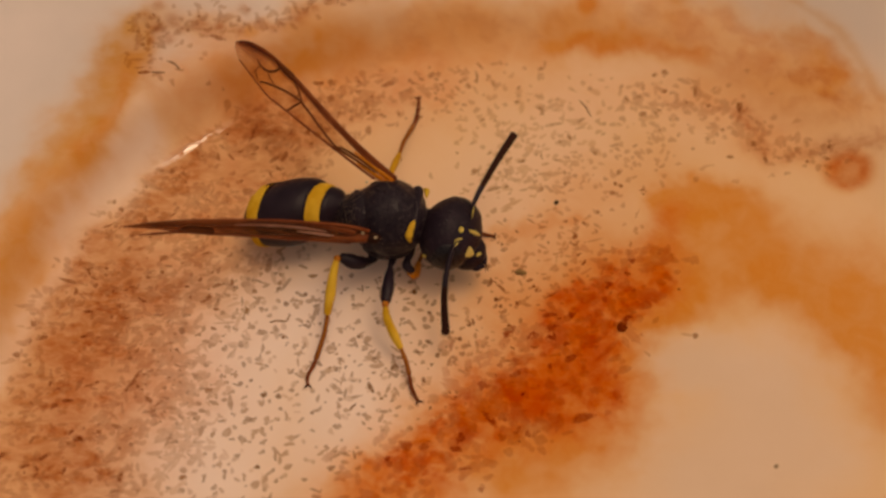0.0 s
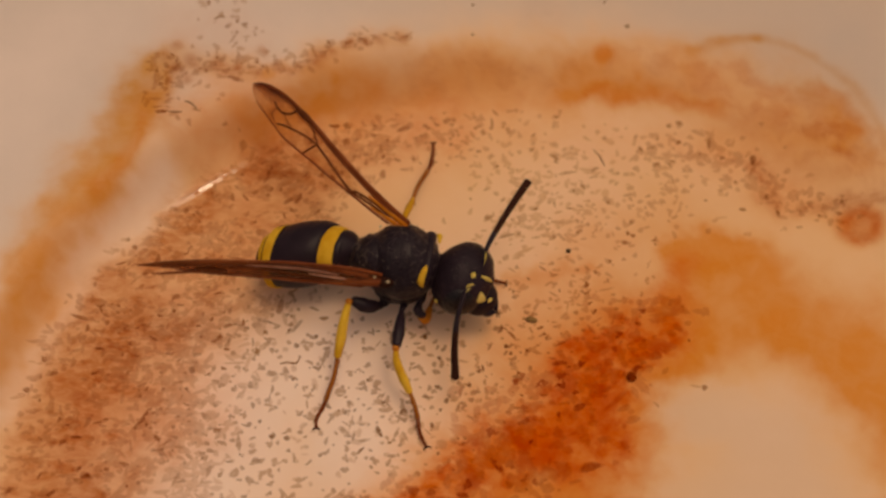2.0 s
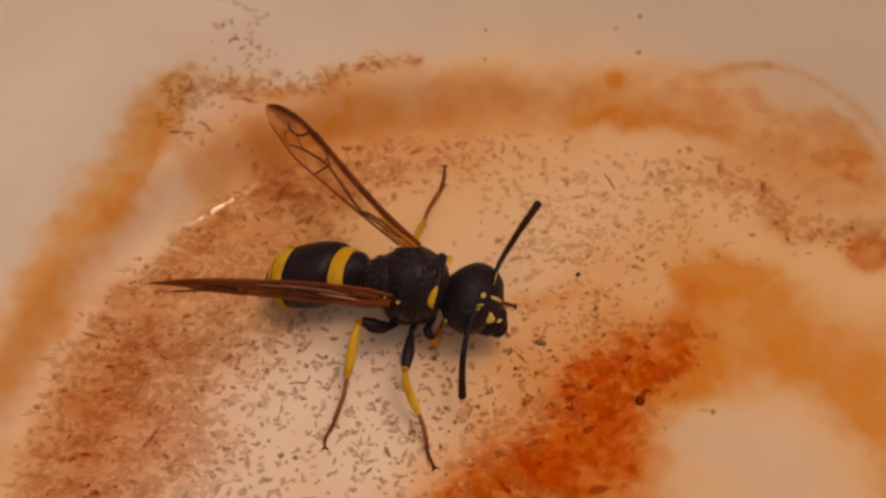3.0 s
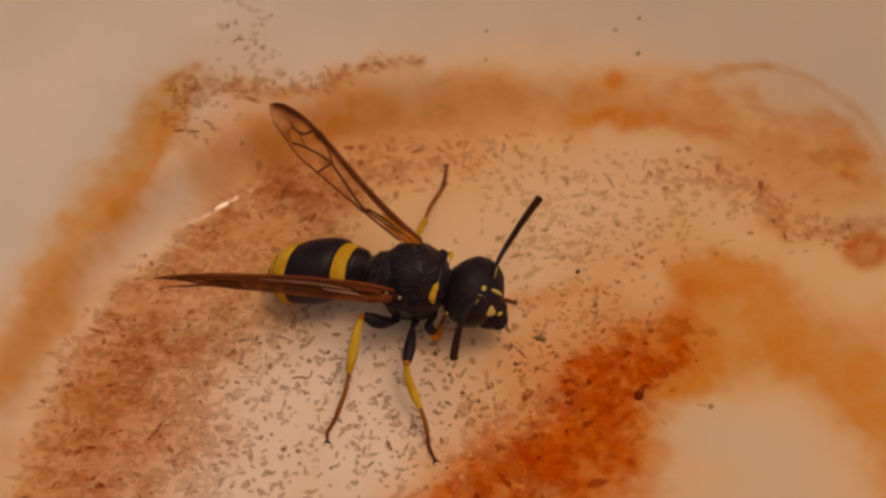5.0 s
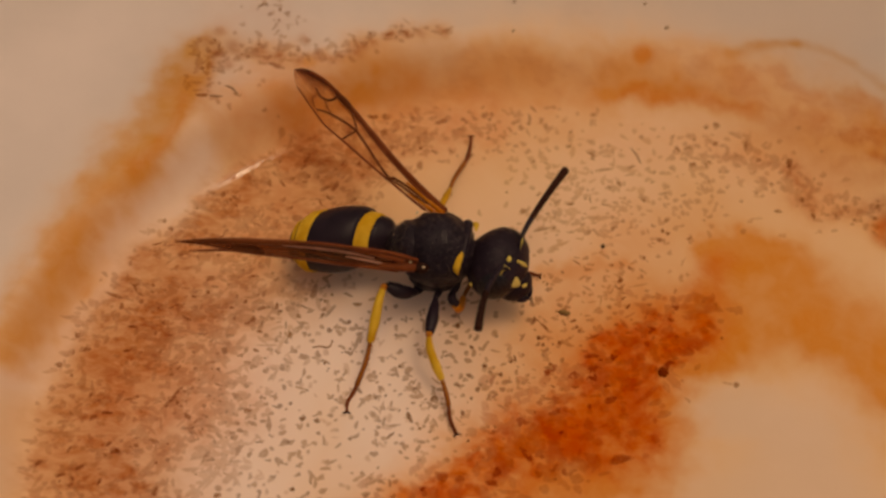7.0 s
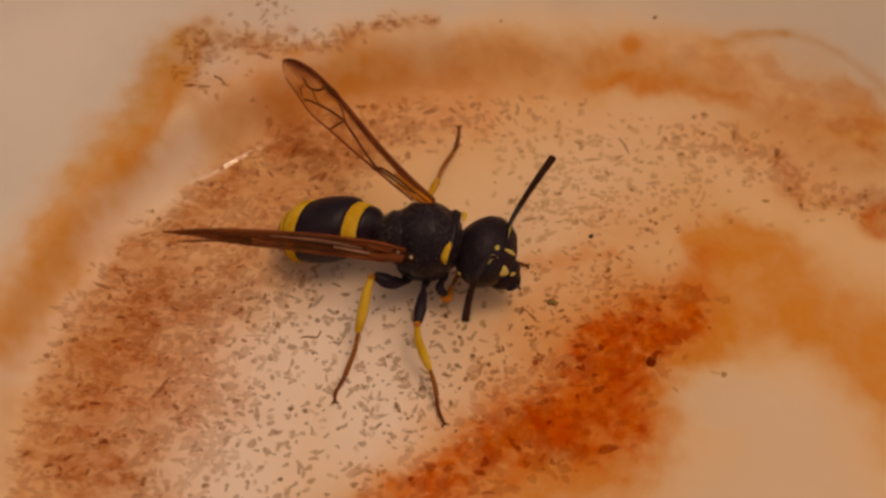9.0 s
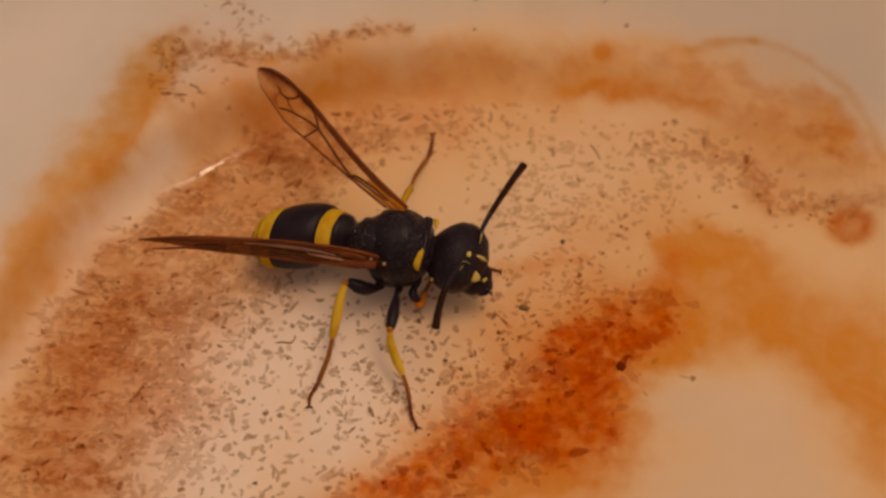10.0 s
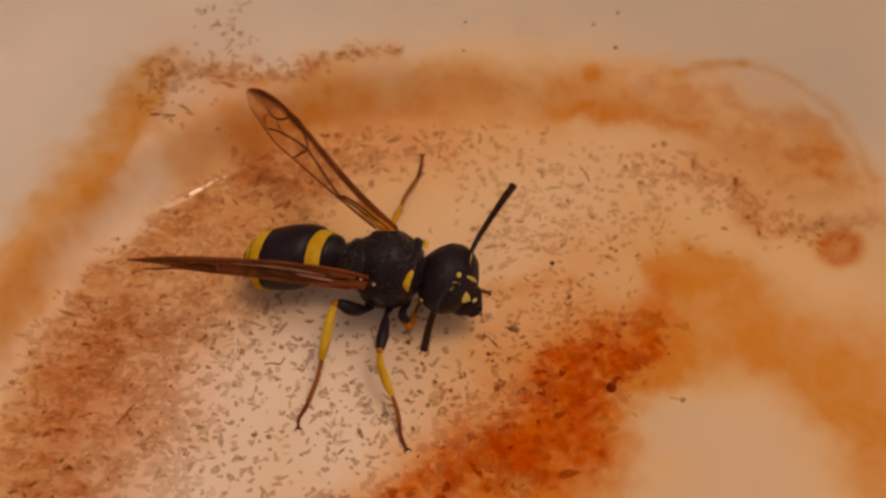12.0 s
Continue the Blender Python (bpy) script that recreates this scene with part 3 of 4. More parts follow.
def olive_density(x, y):
    body = 0.95 * streak(x, y, [(-8.0, -6.9), (-5.0, -7.8), (-1.6, -6.5)], [3.14, 4.29, 3.14], 0.3)
    body = body + 0.6 * streak(x, y, [(-7.4, -5.8), (-5.8, -9.5), (-5.1, -12.0)], [3.71, 4.29, 4.29], 0.2)
    body = body + 0.55 * streak(x, y, [(-2.8, -3.8), (1.2, -3.0), (3.3, -1.7)], [2.57, 2.57, 2.57], 0.2)
    body = body + 0.5 * streak(x, y, [(-4.7, 8.1), (-1.9, 8.8), (1.1, 9.3)], [1.71, 1.43, 1.26], 0.2)
    body = body + 0.3 * streak(x, y, [(-8.6, -1.9), (-5.5, -2.3)], [2.57, 2.29], 0.2)
    return np.clip(body, 0, 1) * patchy(x, y, 1.2, 11, 0.15, 0.6) * floor_only(x, y) * off_rust(x, y)


def dash_density(x, y):
    body = 0.9 * streak(x, y, [(3.2, 2.2), (5.3, -0.4), (3.3, -3.2), (1.3, -5.3), (-0.1, -7.3)], [2.0, 2.29, 2.0, 1.71, 1.43], 0.2)
    body = body + 0.5 * streak(x, y, [(4.7, 3.8), (7.4, 0.9)], [2.29, 2.0], 0.1)
    body = body + 0.3 * streak(x, y, [(7.4, -0.3), (9.2, -3.9), (10.0, -1.3)], [1.14, 1.14, 1.14], 0.2)
    return np.clip(body, 0, 1) * patchy(x, y, 1.0, 17, 0.15, 0.6) * floor_only(x, y)


def faint_density(x, y):
    body = 0.9 * streak(x, y, [(0.3, 8.4), (3.1, 7.6), (5.8, 7.5), (8.5, 7.0)], [1.71, 2.57, 2.57, 2.0], 0.2)
    body = body + 0.7 * streak(x, y, [(3.1, 4.4), (6.9, 4.6), (9.6, 5.7)], [2.0, 2.29, 2.0], 0.1)
    body = body + 0.3 * streak(x, y, [(-11.6, -6.0), (-9.5, -3.1), (-6.6, -1.1)], [2.57, 2.29, 2.0], 0.2)
    body = body + 0.2 * streak(x, y, [(-7.2, -7.9), (-3.1, -7.2)], [3.43, 3.43], 0.2)
    return np.clip(body, 0, 1) * patchy(x, y, 1.1, 18, 0.15, 0.6) * floor_only(x, y) * off_rust(x, y)


def brown_density(x, y):
    d = 0.8 * streak(x, y, [(-17.2, -11.2), (-16.9, -7.4), (-15.9, -2.9), (-13.9, 1.1), (-11.3, 4.1), (-8.4, 6.9)], [3.14, 3.14, 2.57, 2.29, 1.71, 1.43], 0.3)
    d = d + 0.9 * streak(x, y, [(-13.1, -9.9), (-13.1, -6.1), (-12.3, -2.7), (-10.9, 0.1), (-9.0, 2.6), (-6.7, 6.0), (-4.1, 8.1)], [2.57, 2.57, 2.29, 2.0, 1.83, 1.71, 1.43], 0.2)
    return np.clip(d, 0, 1) * patchy(x, y, 1.1, 8, 0.30, 0.58) * (wall_fields(x, y)[0] <= 0.30 * fbm(x, y, 1.5, 31))


def fringe_density(x, y):
    d = streak(x, y, [(-12.1, -9.8), (-12.1, -6.6), (-11.4, -3.8), (-10.2, -1.4), (-8.5, 0.2)], [2.29, 2.29, 2.11, 1.83, 1.43], 0.2)
    d = d + 0.8 * streak(x, y, [(-7.7, 5.6), (-5.2, 7.4), (-2.5, 8.2)], [1.71, 1.43, 1.14], 0.2)
    return np.clip(d, 0, 1) * patchy(x, y, 1.3, 28, 0.25, 0.6) * floor_only(x, y)


def rust_density(x, y):
    d = streak(x, y, [(10.0, -0.4), (7.4, -2.3), (5.4, -5.3), (2.9, -7.4), (0.0, -9.4), (-2.8, -11.1)], [1.14, 1.71, 2.4, 2.29, 1.71, 1.71], 0.4)
    return np.clip(d, 0, 1) * patchy(x, y, 0.9, 13, 0.3, 0.65)


def rim_density(x, y):
    d = 0.45 * streak(x, y, [(-11.0, 12.6), (-11.3, 14.0), (-11.1, 15.9)], [1.14, 1.31, 1.31], 0.3)
    d = d + 0.9 * streak(x, y, [(-14.0, 10.3), (-12.4, 10.6), (-10.3, 10.7)], [0.86, 0.97, 0.74], 0.3)
    d = d + 0.9 * streak(x, y, [(-9.2, 10.8), (-7.1, 11.4), (-5.5, 12.3), (-2.8, 13.1)], [0.57, 0.46, 0.46, 0.4], 0.3)
    d = d + 0.3 * streak(x, y, [(-13.5, 8.4), (-11.1, 8.5)], [1.14, 0.97], 0.3)
    return np.clip(d, 0, 1)


def grey_density(x, y):
    return streak(x, y, [(9.9, 7.9), (12.4, 7.4), (14.8, 6.1), (17.1, 4.9)], [1.03, 1.26, 1.26, 1.03], 0.2) * patchy(x, y, 0.8, 15, 0.25, 0.6)


OLIVE = mat_glaze("olive_brown_dirt", ((0.22, 0.12, 0.05), (0.48, 0.32, 0.18), 0.65, 1.0))
FAINT = mat_glaze("faint_olive_dirt", ((0.38, 0.25, 0.14), (0.66, 0.50, 0.35), 0.45, 1.0))
DASH = mat_glaze("tawny_dirt", ((0.34, 0.18, 0.07), (0.60, 0.41, 0.22), 0.5, 1.0))
SIENNA = mat_glaze("sienna_dirt", ((0.38, 0.225, 0.12), (0.66, 0.48, 0.33), 0.45, 1.0))
UMBER_DIRT = mat_glaze("rusty_umber_dirt", ((0.38, 0.15, 0.07), (0.66, 0.36, 0.22), 0.4, 1.0))
OCHRE_DIRT = mat_glaze("ochre_brown_dirt", ((0.38, 0.21, 0.10), (0.62, 0.42, 0.25), 0.5, 1.0))
flecks("dirt_flecks", OLIVE, "olive brown flecks of dried dirt strewn over the dish floor", 900, olive_density, 0.29, 0.72, 21, 0.35)
flecks("faint_flecks", FAINT, "faint olive flecks dried into the dish floor", 850, faint_density, 0.30, 0.75, 26, 0.35)
flecks("dirt_dashes", DASH, "tawny dashes of dirt beside the orange stain", 430, dash_density, 0.29, 0.60, 27, 0.12)
flecks("dirt_fibres", SIENNA, "sienna brown fibrous dirt massed along the dish edge", 2200, brown_density, 0.40, 0.55, 22, 0.15)
flecks("dirt_clots", SIENNA, "brown clotted dirt along the inner fringe of the tide mark", 330, fringe_density, 0.55, 0.62, 29, 0.3)
flecks("rust_grains", UMBER_DIRT, "dark rusty grains in the orange stain", 560, rust_density, 0.50, 0.85, 23, 0.2)
flecks("rim_grains", OCHRE_DIRT, "ochre brown grains on the dish rim", 290, rim_density, 0.36, 0.6, 24, 0.4)
flecks("grey_grains", FAINT, "grey brown grains by the dish wall", 260, grey_density, 0.36, 0.8, 25, 0.3)


def crumb(place, axes, material, label, seed, yaw=40):
    x, y = place
    z = float(dish_height(np.array([x]), np.array([y]))[0])
    m = blob((0, 0, axes[2] * 0.7), axes, yaw=yaw, lumps=0.5, seed=seed, sub=3)
    ob = part("dirt_crumb", m, material, None)
    ob.location = Vector((x, y, z)) * MM
    return tagged(ob, label, "dirt crumb", group="dirt crumbs on the dish")


crumb((7.92, -3.95), (0.22, 0.20, 0.05), mat_solid("dark_rust_crumb", (0.15, 0.018, 0.003), (0.20, 0.03, 0.004)), "dark rusty crumb on the orange stain", 1)
crumb((3.5, -1.22), (0.24, 0.13, 0.09), mat_solid("olive_crumb", (0.22, 0.12, 0.045), (0.30, 0.17, 0.065)), "small olive crumb lying on the dish floor", 2, yaw=-8)
crumb((5.22, 2.4), (0.11, 0.10, 0.07), mat_solid("dark_crumb", (0.08, 0.05, 0.03), (0.12, 0.07, 0.03)), "tiny dark crumb lying on the dish floor", 3)
crumb((14.14, -10.45), (0.10, 0.08, 0.05), mat_solid("grey_crumb", (0.30, 0.20, 0.12), (0.36, 0.24, 0.15)), "tiny brown crumb lying on the pale bare glaze", 9)
DARK_CRUMB = mat_solid("umber_crumb", (0.27, 0.17, 0.10), (0.34, 0.22, 0.13))
for at, axes, seed in [((0.6, 15.1), (0.08, 0.07, 0.04), 4), ((8.3, 16.6), (0.1, 0.08, 0.04), 5), ((7.1, 15.8), (0.08, 0.06, 0.05), 6), ((8.2, 14.5), (0.11, 0.09, 0.04), 7), ((0.6, 13.4), (0.07, 0.06, 0.05), 8)]:
    crumb(at, axes, DARK_CRUMB, "tiny dark crumb stuck on the dish rim", seed)


def fibre(points, radius, material, label):
    line = [(x, y, float(dish_height(np.array([x]), np.array([y]))[0]) + radius * 0.8) for x, y in points]
    return tagged(part("dirt_fibre", tube(line, [radius * 0.6, radius, radius * 0.6], 7, 14), material, None), label, "dirt fibre", group="dirt fibres on the dish")


STRAND = mat_solid("olive_strand", (0.32, 0.18, 0.10), (0.42, 0.25, 0.15))
fibre([(-13.5, 8.0), (-13.2, 8.0), (-12.9, 8.0)], 0.05, STRAND, "short brown fibre stuck on the dish wall")
fibre([(-12.8, 8.6), (-12.5, 8.5), (-12.2, 8.2)], 0.05, STRAND, "short bent brown fibre stuck on the dish wall")
fibre([(-7.66, -3.70), (-7.35, -3.62), (-6.95, -3.64), (-6.81, -3.34)], 0.045, STRAND, "thin hooked fibre lying on the dish floor")
fibre([(-11.8, 13.2), (-11.5, 13.4), (-11.3, 13.3)], 0.05, STRAND, "short brown fibre stuck on the dish rim")
fibre([(6.5, 8.0), (6.8, 7.6), (7.0, 7.1)], 0.04, STRAND, "thin curved fibre lying on the dish floor")


# ---- the wasp ----
BASE = Vector((-2.4, 0.0, 0.0))
wasp = empty_at("wasp", BASE)
tagged(wasp, "black and yellow potter wasp standing on the stained dish floor", "wasp")


def here(*p):
    """A place of the dish in the wasp's own space."""
    return Vector(p) - BASE


NECK = here(-0.95, -0.25, 2.7)
HEAD_C = Vector((1.22, -0.36, -0.03))  # head's middle, from the neck
HEAD_AXES, HEAD_YAW = (1.42, 1.66, 1.45), -22


def on_head(x, y, z, out=1.0):
    """A place on the head's skin in the direction x ahead, y left, z up, and its outward normal, in neck space."""
    u = Vector((x, y, z)).normalized()
    ax = Vector(HEAD_AXES)
    k = 1 / math.sqrt(sum((u[i] / ax[i]) ** 2 for i in range(3)))
    m = pose(0, 0, 0, 0, 0, HEAD_YAW)
    nrm = Vector((u[i] / ax[i] ** 2 for i in range(3))).normalized()
    return HEAD_C + m @ (u * k * out), m @ nrm


def patch_on(place, normal, axes, spin=0.0, lumps=0.08, seed=0, sub=3):
    """A low lens-shaped patch lying on a skin."""
    bm = bmesh.new()
    q = normal.to_track_quat("Z", "Y").to_matrix().to_4x4() @ pose(0, 0, 0, 0, 0, spin)
    for v in bmesh.ops.create_icosphere(bm, subdivisions=sub, radius=1.0)["verts"]:
        k = 1 + lumps * noise.noise(v.co * 2 + Vector((seed, 0, 3)))
        v.co = (place + q @ Vector((v.co.x * axes[0] * k, v.co.y * axes[1] * k, v.co.z * axes[2]))) * MM
    return bm


def skull_patch(aim, wide, high, lift, narrow=0.0, spin=0.0):
    """A patch that follows the skull round the direction aim (x ahead, y left, z up), wide and high in skull radii."""
    aim = Vector(aim).normalized()
    side = aim.cross(Vector((0, 0, 1))).normalized()
    up = side.cross(aim)
    bm, rings, m = bmesh.new(), [], pose(0, 0, 0, 0, 0, HEAD_YAW)
    for i in range(9):
        r = i / 8
        ring = []
        for k in range(1 if i == 0 else 28):
            w = 2 * math.pi * k / 28
            a, b = math.cos(w) * r * wide, math.sin(w) * r * high
            a *= 1 - narrow * (b / high)
            c, d = math.cos(radians(spin)), math.sin(radians(spin))
            p, nrm = on_head(*(aim + side * (a * c - b * d) + up * (a * d + b * c)))
            ring.append(bm.verts.new((p + nrm * (lift * (1 - r ** 4) - 0.05 * r ** 8)) * MM))
        rings.append(ring)
    for k in range(28):
        bm.faces.new((rings[0][0], rings[1][k], rings[1][(k + 1) % 28]))
        for r0, r1 in zip(rings[1:], rings[2:]):
            bm.faces.new((r0[k], r1[k], r1[(k + 1) % 28], r0[(k + 1) % 28]))
    return bm


def build_thorax():
    def taper(u):
        w = 1 - 0.16 * max(0, -u.x) ** 2 - 0.03 * max(0, u.x) ** 3
        z = u.z * (1.0 if u.z > 0 else 0.92)
        return u.x, u.y * w, z * w - 0.10 * max(0, -u.x) ** 2
    c = here(-2.45, -0.05, 2.95)
    thorax = part("thorax", blob(c + Vector((0.04, 0.04, 0.02)), (1.84, 1.70, 1.68), yaw=-16, lumps=0.05, seed=4, sub=5, shape=taper), PITTED, wasp, "coarsely pitted matt black thorax")
    # scutellum and propodeum behind the back plate
    part("scutellum", blob(c + Vector((-1.12, 0.02, 0.70)), (0.72, 0.98, 0.58), pitch=-30, lumps=0.1, seed=6), PITTED, thorax)
    part("propodeum", blob(c + Vector((-1.36, 0.16, 0.05)), (0.78, 0.88, 0.92), pitch=-14, lumps=0.12, seed=8), PITTED, thorax)
    part("pronotum", blob(c + Vector((0.80, 0.06, 0.14)), (0.82, 1.22, 0.86), yaw=-25, lumps=0.04, seed=12), PITTED, thorax)
    # side plates carry the legs
    part("side_plate", blob(c + Vector((0.05, -0.85, -0.85)), (1.15, 0.65, 0.75), lumps=0.08, seed=9), PITTED, thorax)
    part("side_plate", blob(c + Vector((0.05, 0.85, -0.85)), (1.15, 0.65, 0.75), lumps=0.08, seed=10), PITTED, thorax)
    part("collar", tube([c + Vector(p) for p in ((1.22, 1.30, 0.30), (1.38, 0.95, 0.76), (1.36, 0.30, 1.05), (1.28, -0.40, 1.05), (1.15, -1.00, 0.80), (1.02, -1.38, 0.20))],
                        [0.10, 0.22, 0.17, 0.15, 0.24, 0.12], 12, 40), BLACK, thorax)
    part("collar_mark", tube([c + Vector(p) for p in ((1.62, 1.18, 0.50), (1.74, 0.92, 0.80), (1.74, 0.52, 0.98))], [0.05, 0.14, 0.05], 12, 18), YELLOW, thorax, "yellow collar mark")
    part("collar_mark", tube([c + Vector(p) for p in ((1.28, -0.55, 1.08), (1.10, -0.92, 1.0), (0.98, -1.24, 0.70), (1.04, -1.40, 0.42))], [0.05, 0.18, 0.19, 0.05], 12, 18), YELLOW, thorax, "yellow crescent collar mark")
    for side, name in ((1, "tegula"), (-1, "tegula")):
        p = c + Vector((-0.55, -1.40, 0.80) if side < 0 else (-0.40, 1.10, 0.85))
        t = part(name, blob(p, (0.36, 0.26, 0.24), lumps=0.05, seed=11), UMBER, thorax, "glossy brown wing scale")
        part("spot", blob(p + Vector((0.10, side * 0.07, 0.16)), (0.10, 0.08, 0.08), sub=3), PEARL, thorax, "small pale spot")
        part("spot", blob(p + Vector((-0.45, 0.0, 0.42)), (0.07, 0.06, 0.06), sub=3), PEARL, thorax, "small pale spot")
    # short pale hair
    r, bmh = random.Random(5), bmesh.new()
    for _ in range(800):
        a, e = r.uniform(0, 2 * math.pi), r.uniform(-0.3, 1.3)
        u = Vector((math.cos(a) * math.cos(e), math.sin(a) * math.cos(e), math.sin(e)))
        if r.random() < 0.35:
            w = Vector(taper(u))
            p = c + Vector((w.x * 1.84 + 0.04, w.y * 1.74 + 0.04, w.z * 1.68))
        elif r.random() < 0.6:
            p = c + Vector((-1.36, 0.16, 0.05)) + Vector((u.x * 0.78, u.y * 0.88, u.z * 0.92))
        else:
            p = c + Vector((-1.12, 0.02, 0.70)) + Vector((u.x * 0.72, u.y * 0.98, u.z * 0.6))
        q = p + (u + Vector((r.uniform(-0.5, 0.2), r.uniform(-0.4, 0.4), r.uniform(-0.3, 0.4)))).normalized() * r.uniform(0.08, 0.18)
        s = (q - p).cross(Vector((r.random(), r.random(), r.random()))).normalized() * 0.008
        s2 = (q - p).cross(s).normalized() * 0.008
        tri = [bmh.verts.new((p + o) * MM) for o in (s, s2 - s * 0.5, -s2 - s * 0.5)]
        top = bmh.verts.new(q * MM)
        for k in range(3):
            bmh.faces.new((tri[k], tri[(k + 1) % 3], top))
    tagged(part("hair", bmh, HAIR, thorax, "short pale fuzz"), kind="stuff")


build_thorax()


# ---- abdomen: overlapping plates along a drooping axis ----
ABDOMEN = [here(*p) for p in ((-4.05, 0.36, 3.1), (-4.35, 0.44, 3.05), (-4.75, 0.50, 2.93), (-5.2, 0.52, 2.82), (-5.7, 0.56, 2.62), (-6.8, 0.63, 2.26), (-7.95, 0.67, 1.90), (-8.5, 0.63, 1.70), (-8.95, 0.56, 1.50), (-9.3, 0.46, 1.33))]


def axis_at(s):
    """The abdomen's middle line at s from 0 at the waist to 9 at the tip."""
    k = max(0, min(int(s), len(ABDOMEN) - 2))
    return ABDOMEN[k].lerp(ABDOMEN[k + 1], s - k)


def plate(s0, s1, r0, rm, r1, squash=0.94):
    pts = [axis_at(s0 + (s1 - s0) * q / 4) for q in range(5)]
    return tube(pts, [r0, r0 + (rm - r0) * 0.75, rm, rm + (r1 - rm) * 0.45, r1], 40, 22, flat=squash, rough=0.012, seed=s0, skew=0.28)


abdomen = part("abdomen", plate(-0.3, 1.7, 0.30, 0.42, 0.70), BLACK, wasp, "smooth black waisted abdomen")
part("tergite", tube([axis_at(0.75 + 2.55 * q / 6) for q in range(7)], [0.30, 0.56, 0.78, 0.91, 0.97, 0.98, 0.90], 40, 26, flat=0.94, rough=0.012, seed=1.2, skew=0.20), BLACK, abdomen, "rounded black first plate")
part("tergite", plate(2.35, 3.85, 0.84, 1.12, 1.22), YELLOW, abdomen, "broad yellow band")
part("tergite", tube([axis_at(3.36 + 2.55 * q / 6) for q in range(7)], [1.06, 1.32, 1.46, 1.52, 1.51, 1.44, 1.32], 40, 26, flat=0.94, rough=0.012, seed=3.4, skew=0.28), BLACK, abdomen, "large smooth black plate")
part("tergite", plate(5.72, 6.06, 1.44, 1.42, 1.38), YELLOW, abdomen, "yellow band")
tail = empty_at("abdomen_tip", axis_at(6.3), wasp)
OFF = axis_at(6.3)


def tail_plate(s0, s1, r0, rm, r1):
    pts = [axis_at(s0 + (s1 - s0) * q / 4) - OFF for q in range(5)]
    return tube(pts, [r0, r0 + (rm - r0) * 0.75, rm, rm + (r1 - rm) * 0.45, r1], 36, 16, flat=0.92, skew=0.28)


part("tergite", tail_plate(5.84, 6.24, 1.39, 1.37, 1.32), UMBER, tail, "thin dark brown seam")
part("tergite", tail_plate(6.14, 6.72, 1.31, 1.29, 1.22), YELLOW, tail, "yellow band")
part("tergite", tail_plate(6.56, 6.86, 1.22, 1.21, 1.15), UMBER, tail, "thin dark brown seam")
part("tergite", tail_plate(6.78, 7.25, 1.13, 1.09, 1.0), YELLOW, tail, "yellow band")
part("tergite", tail_plate(7.12, 7.9, 1.0, 0.84, 0.60), UMBER, tail, "dark brown pointed tip")
part("tergite", tail_plate(7.8, 8.5, 0.56, 0.34, 0.08), RUSSET, tail)


# ---- head ----
head = empty_at("head", NECK, wasp)


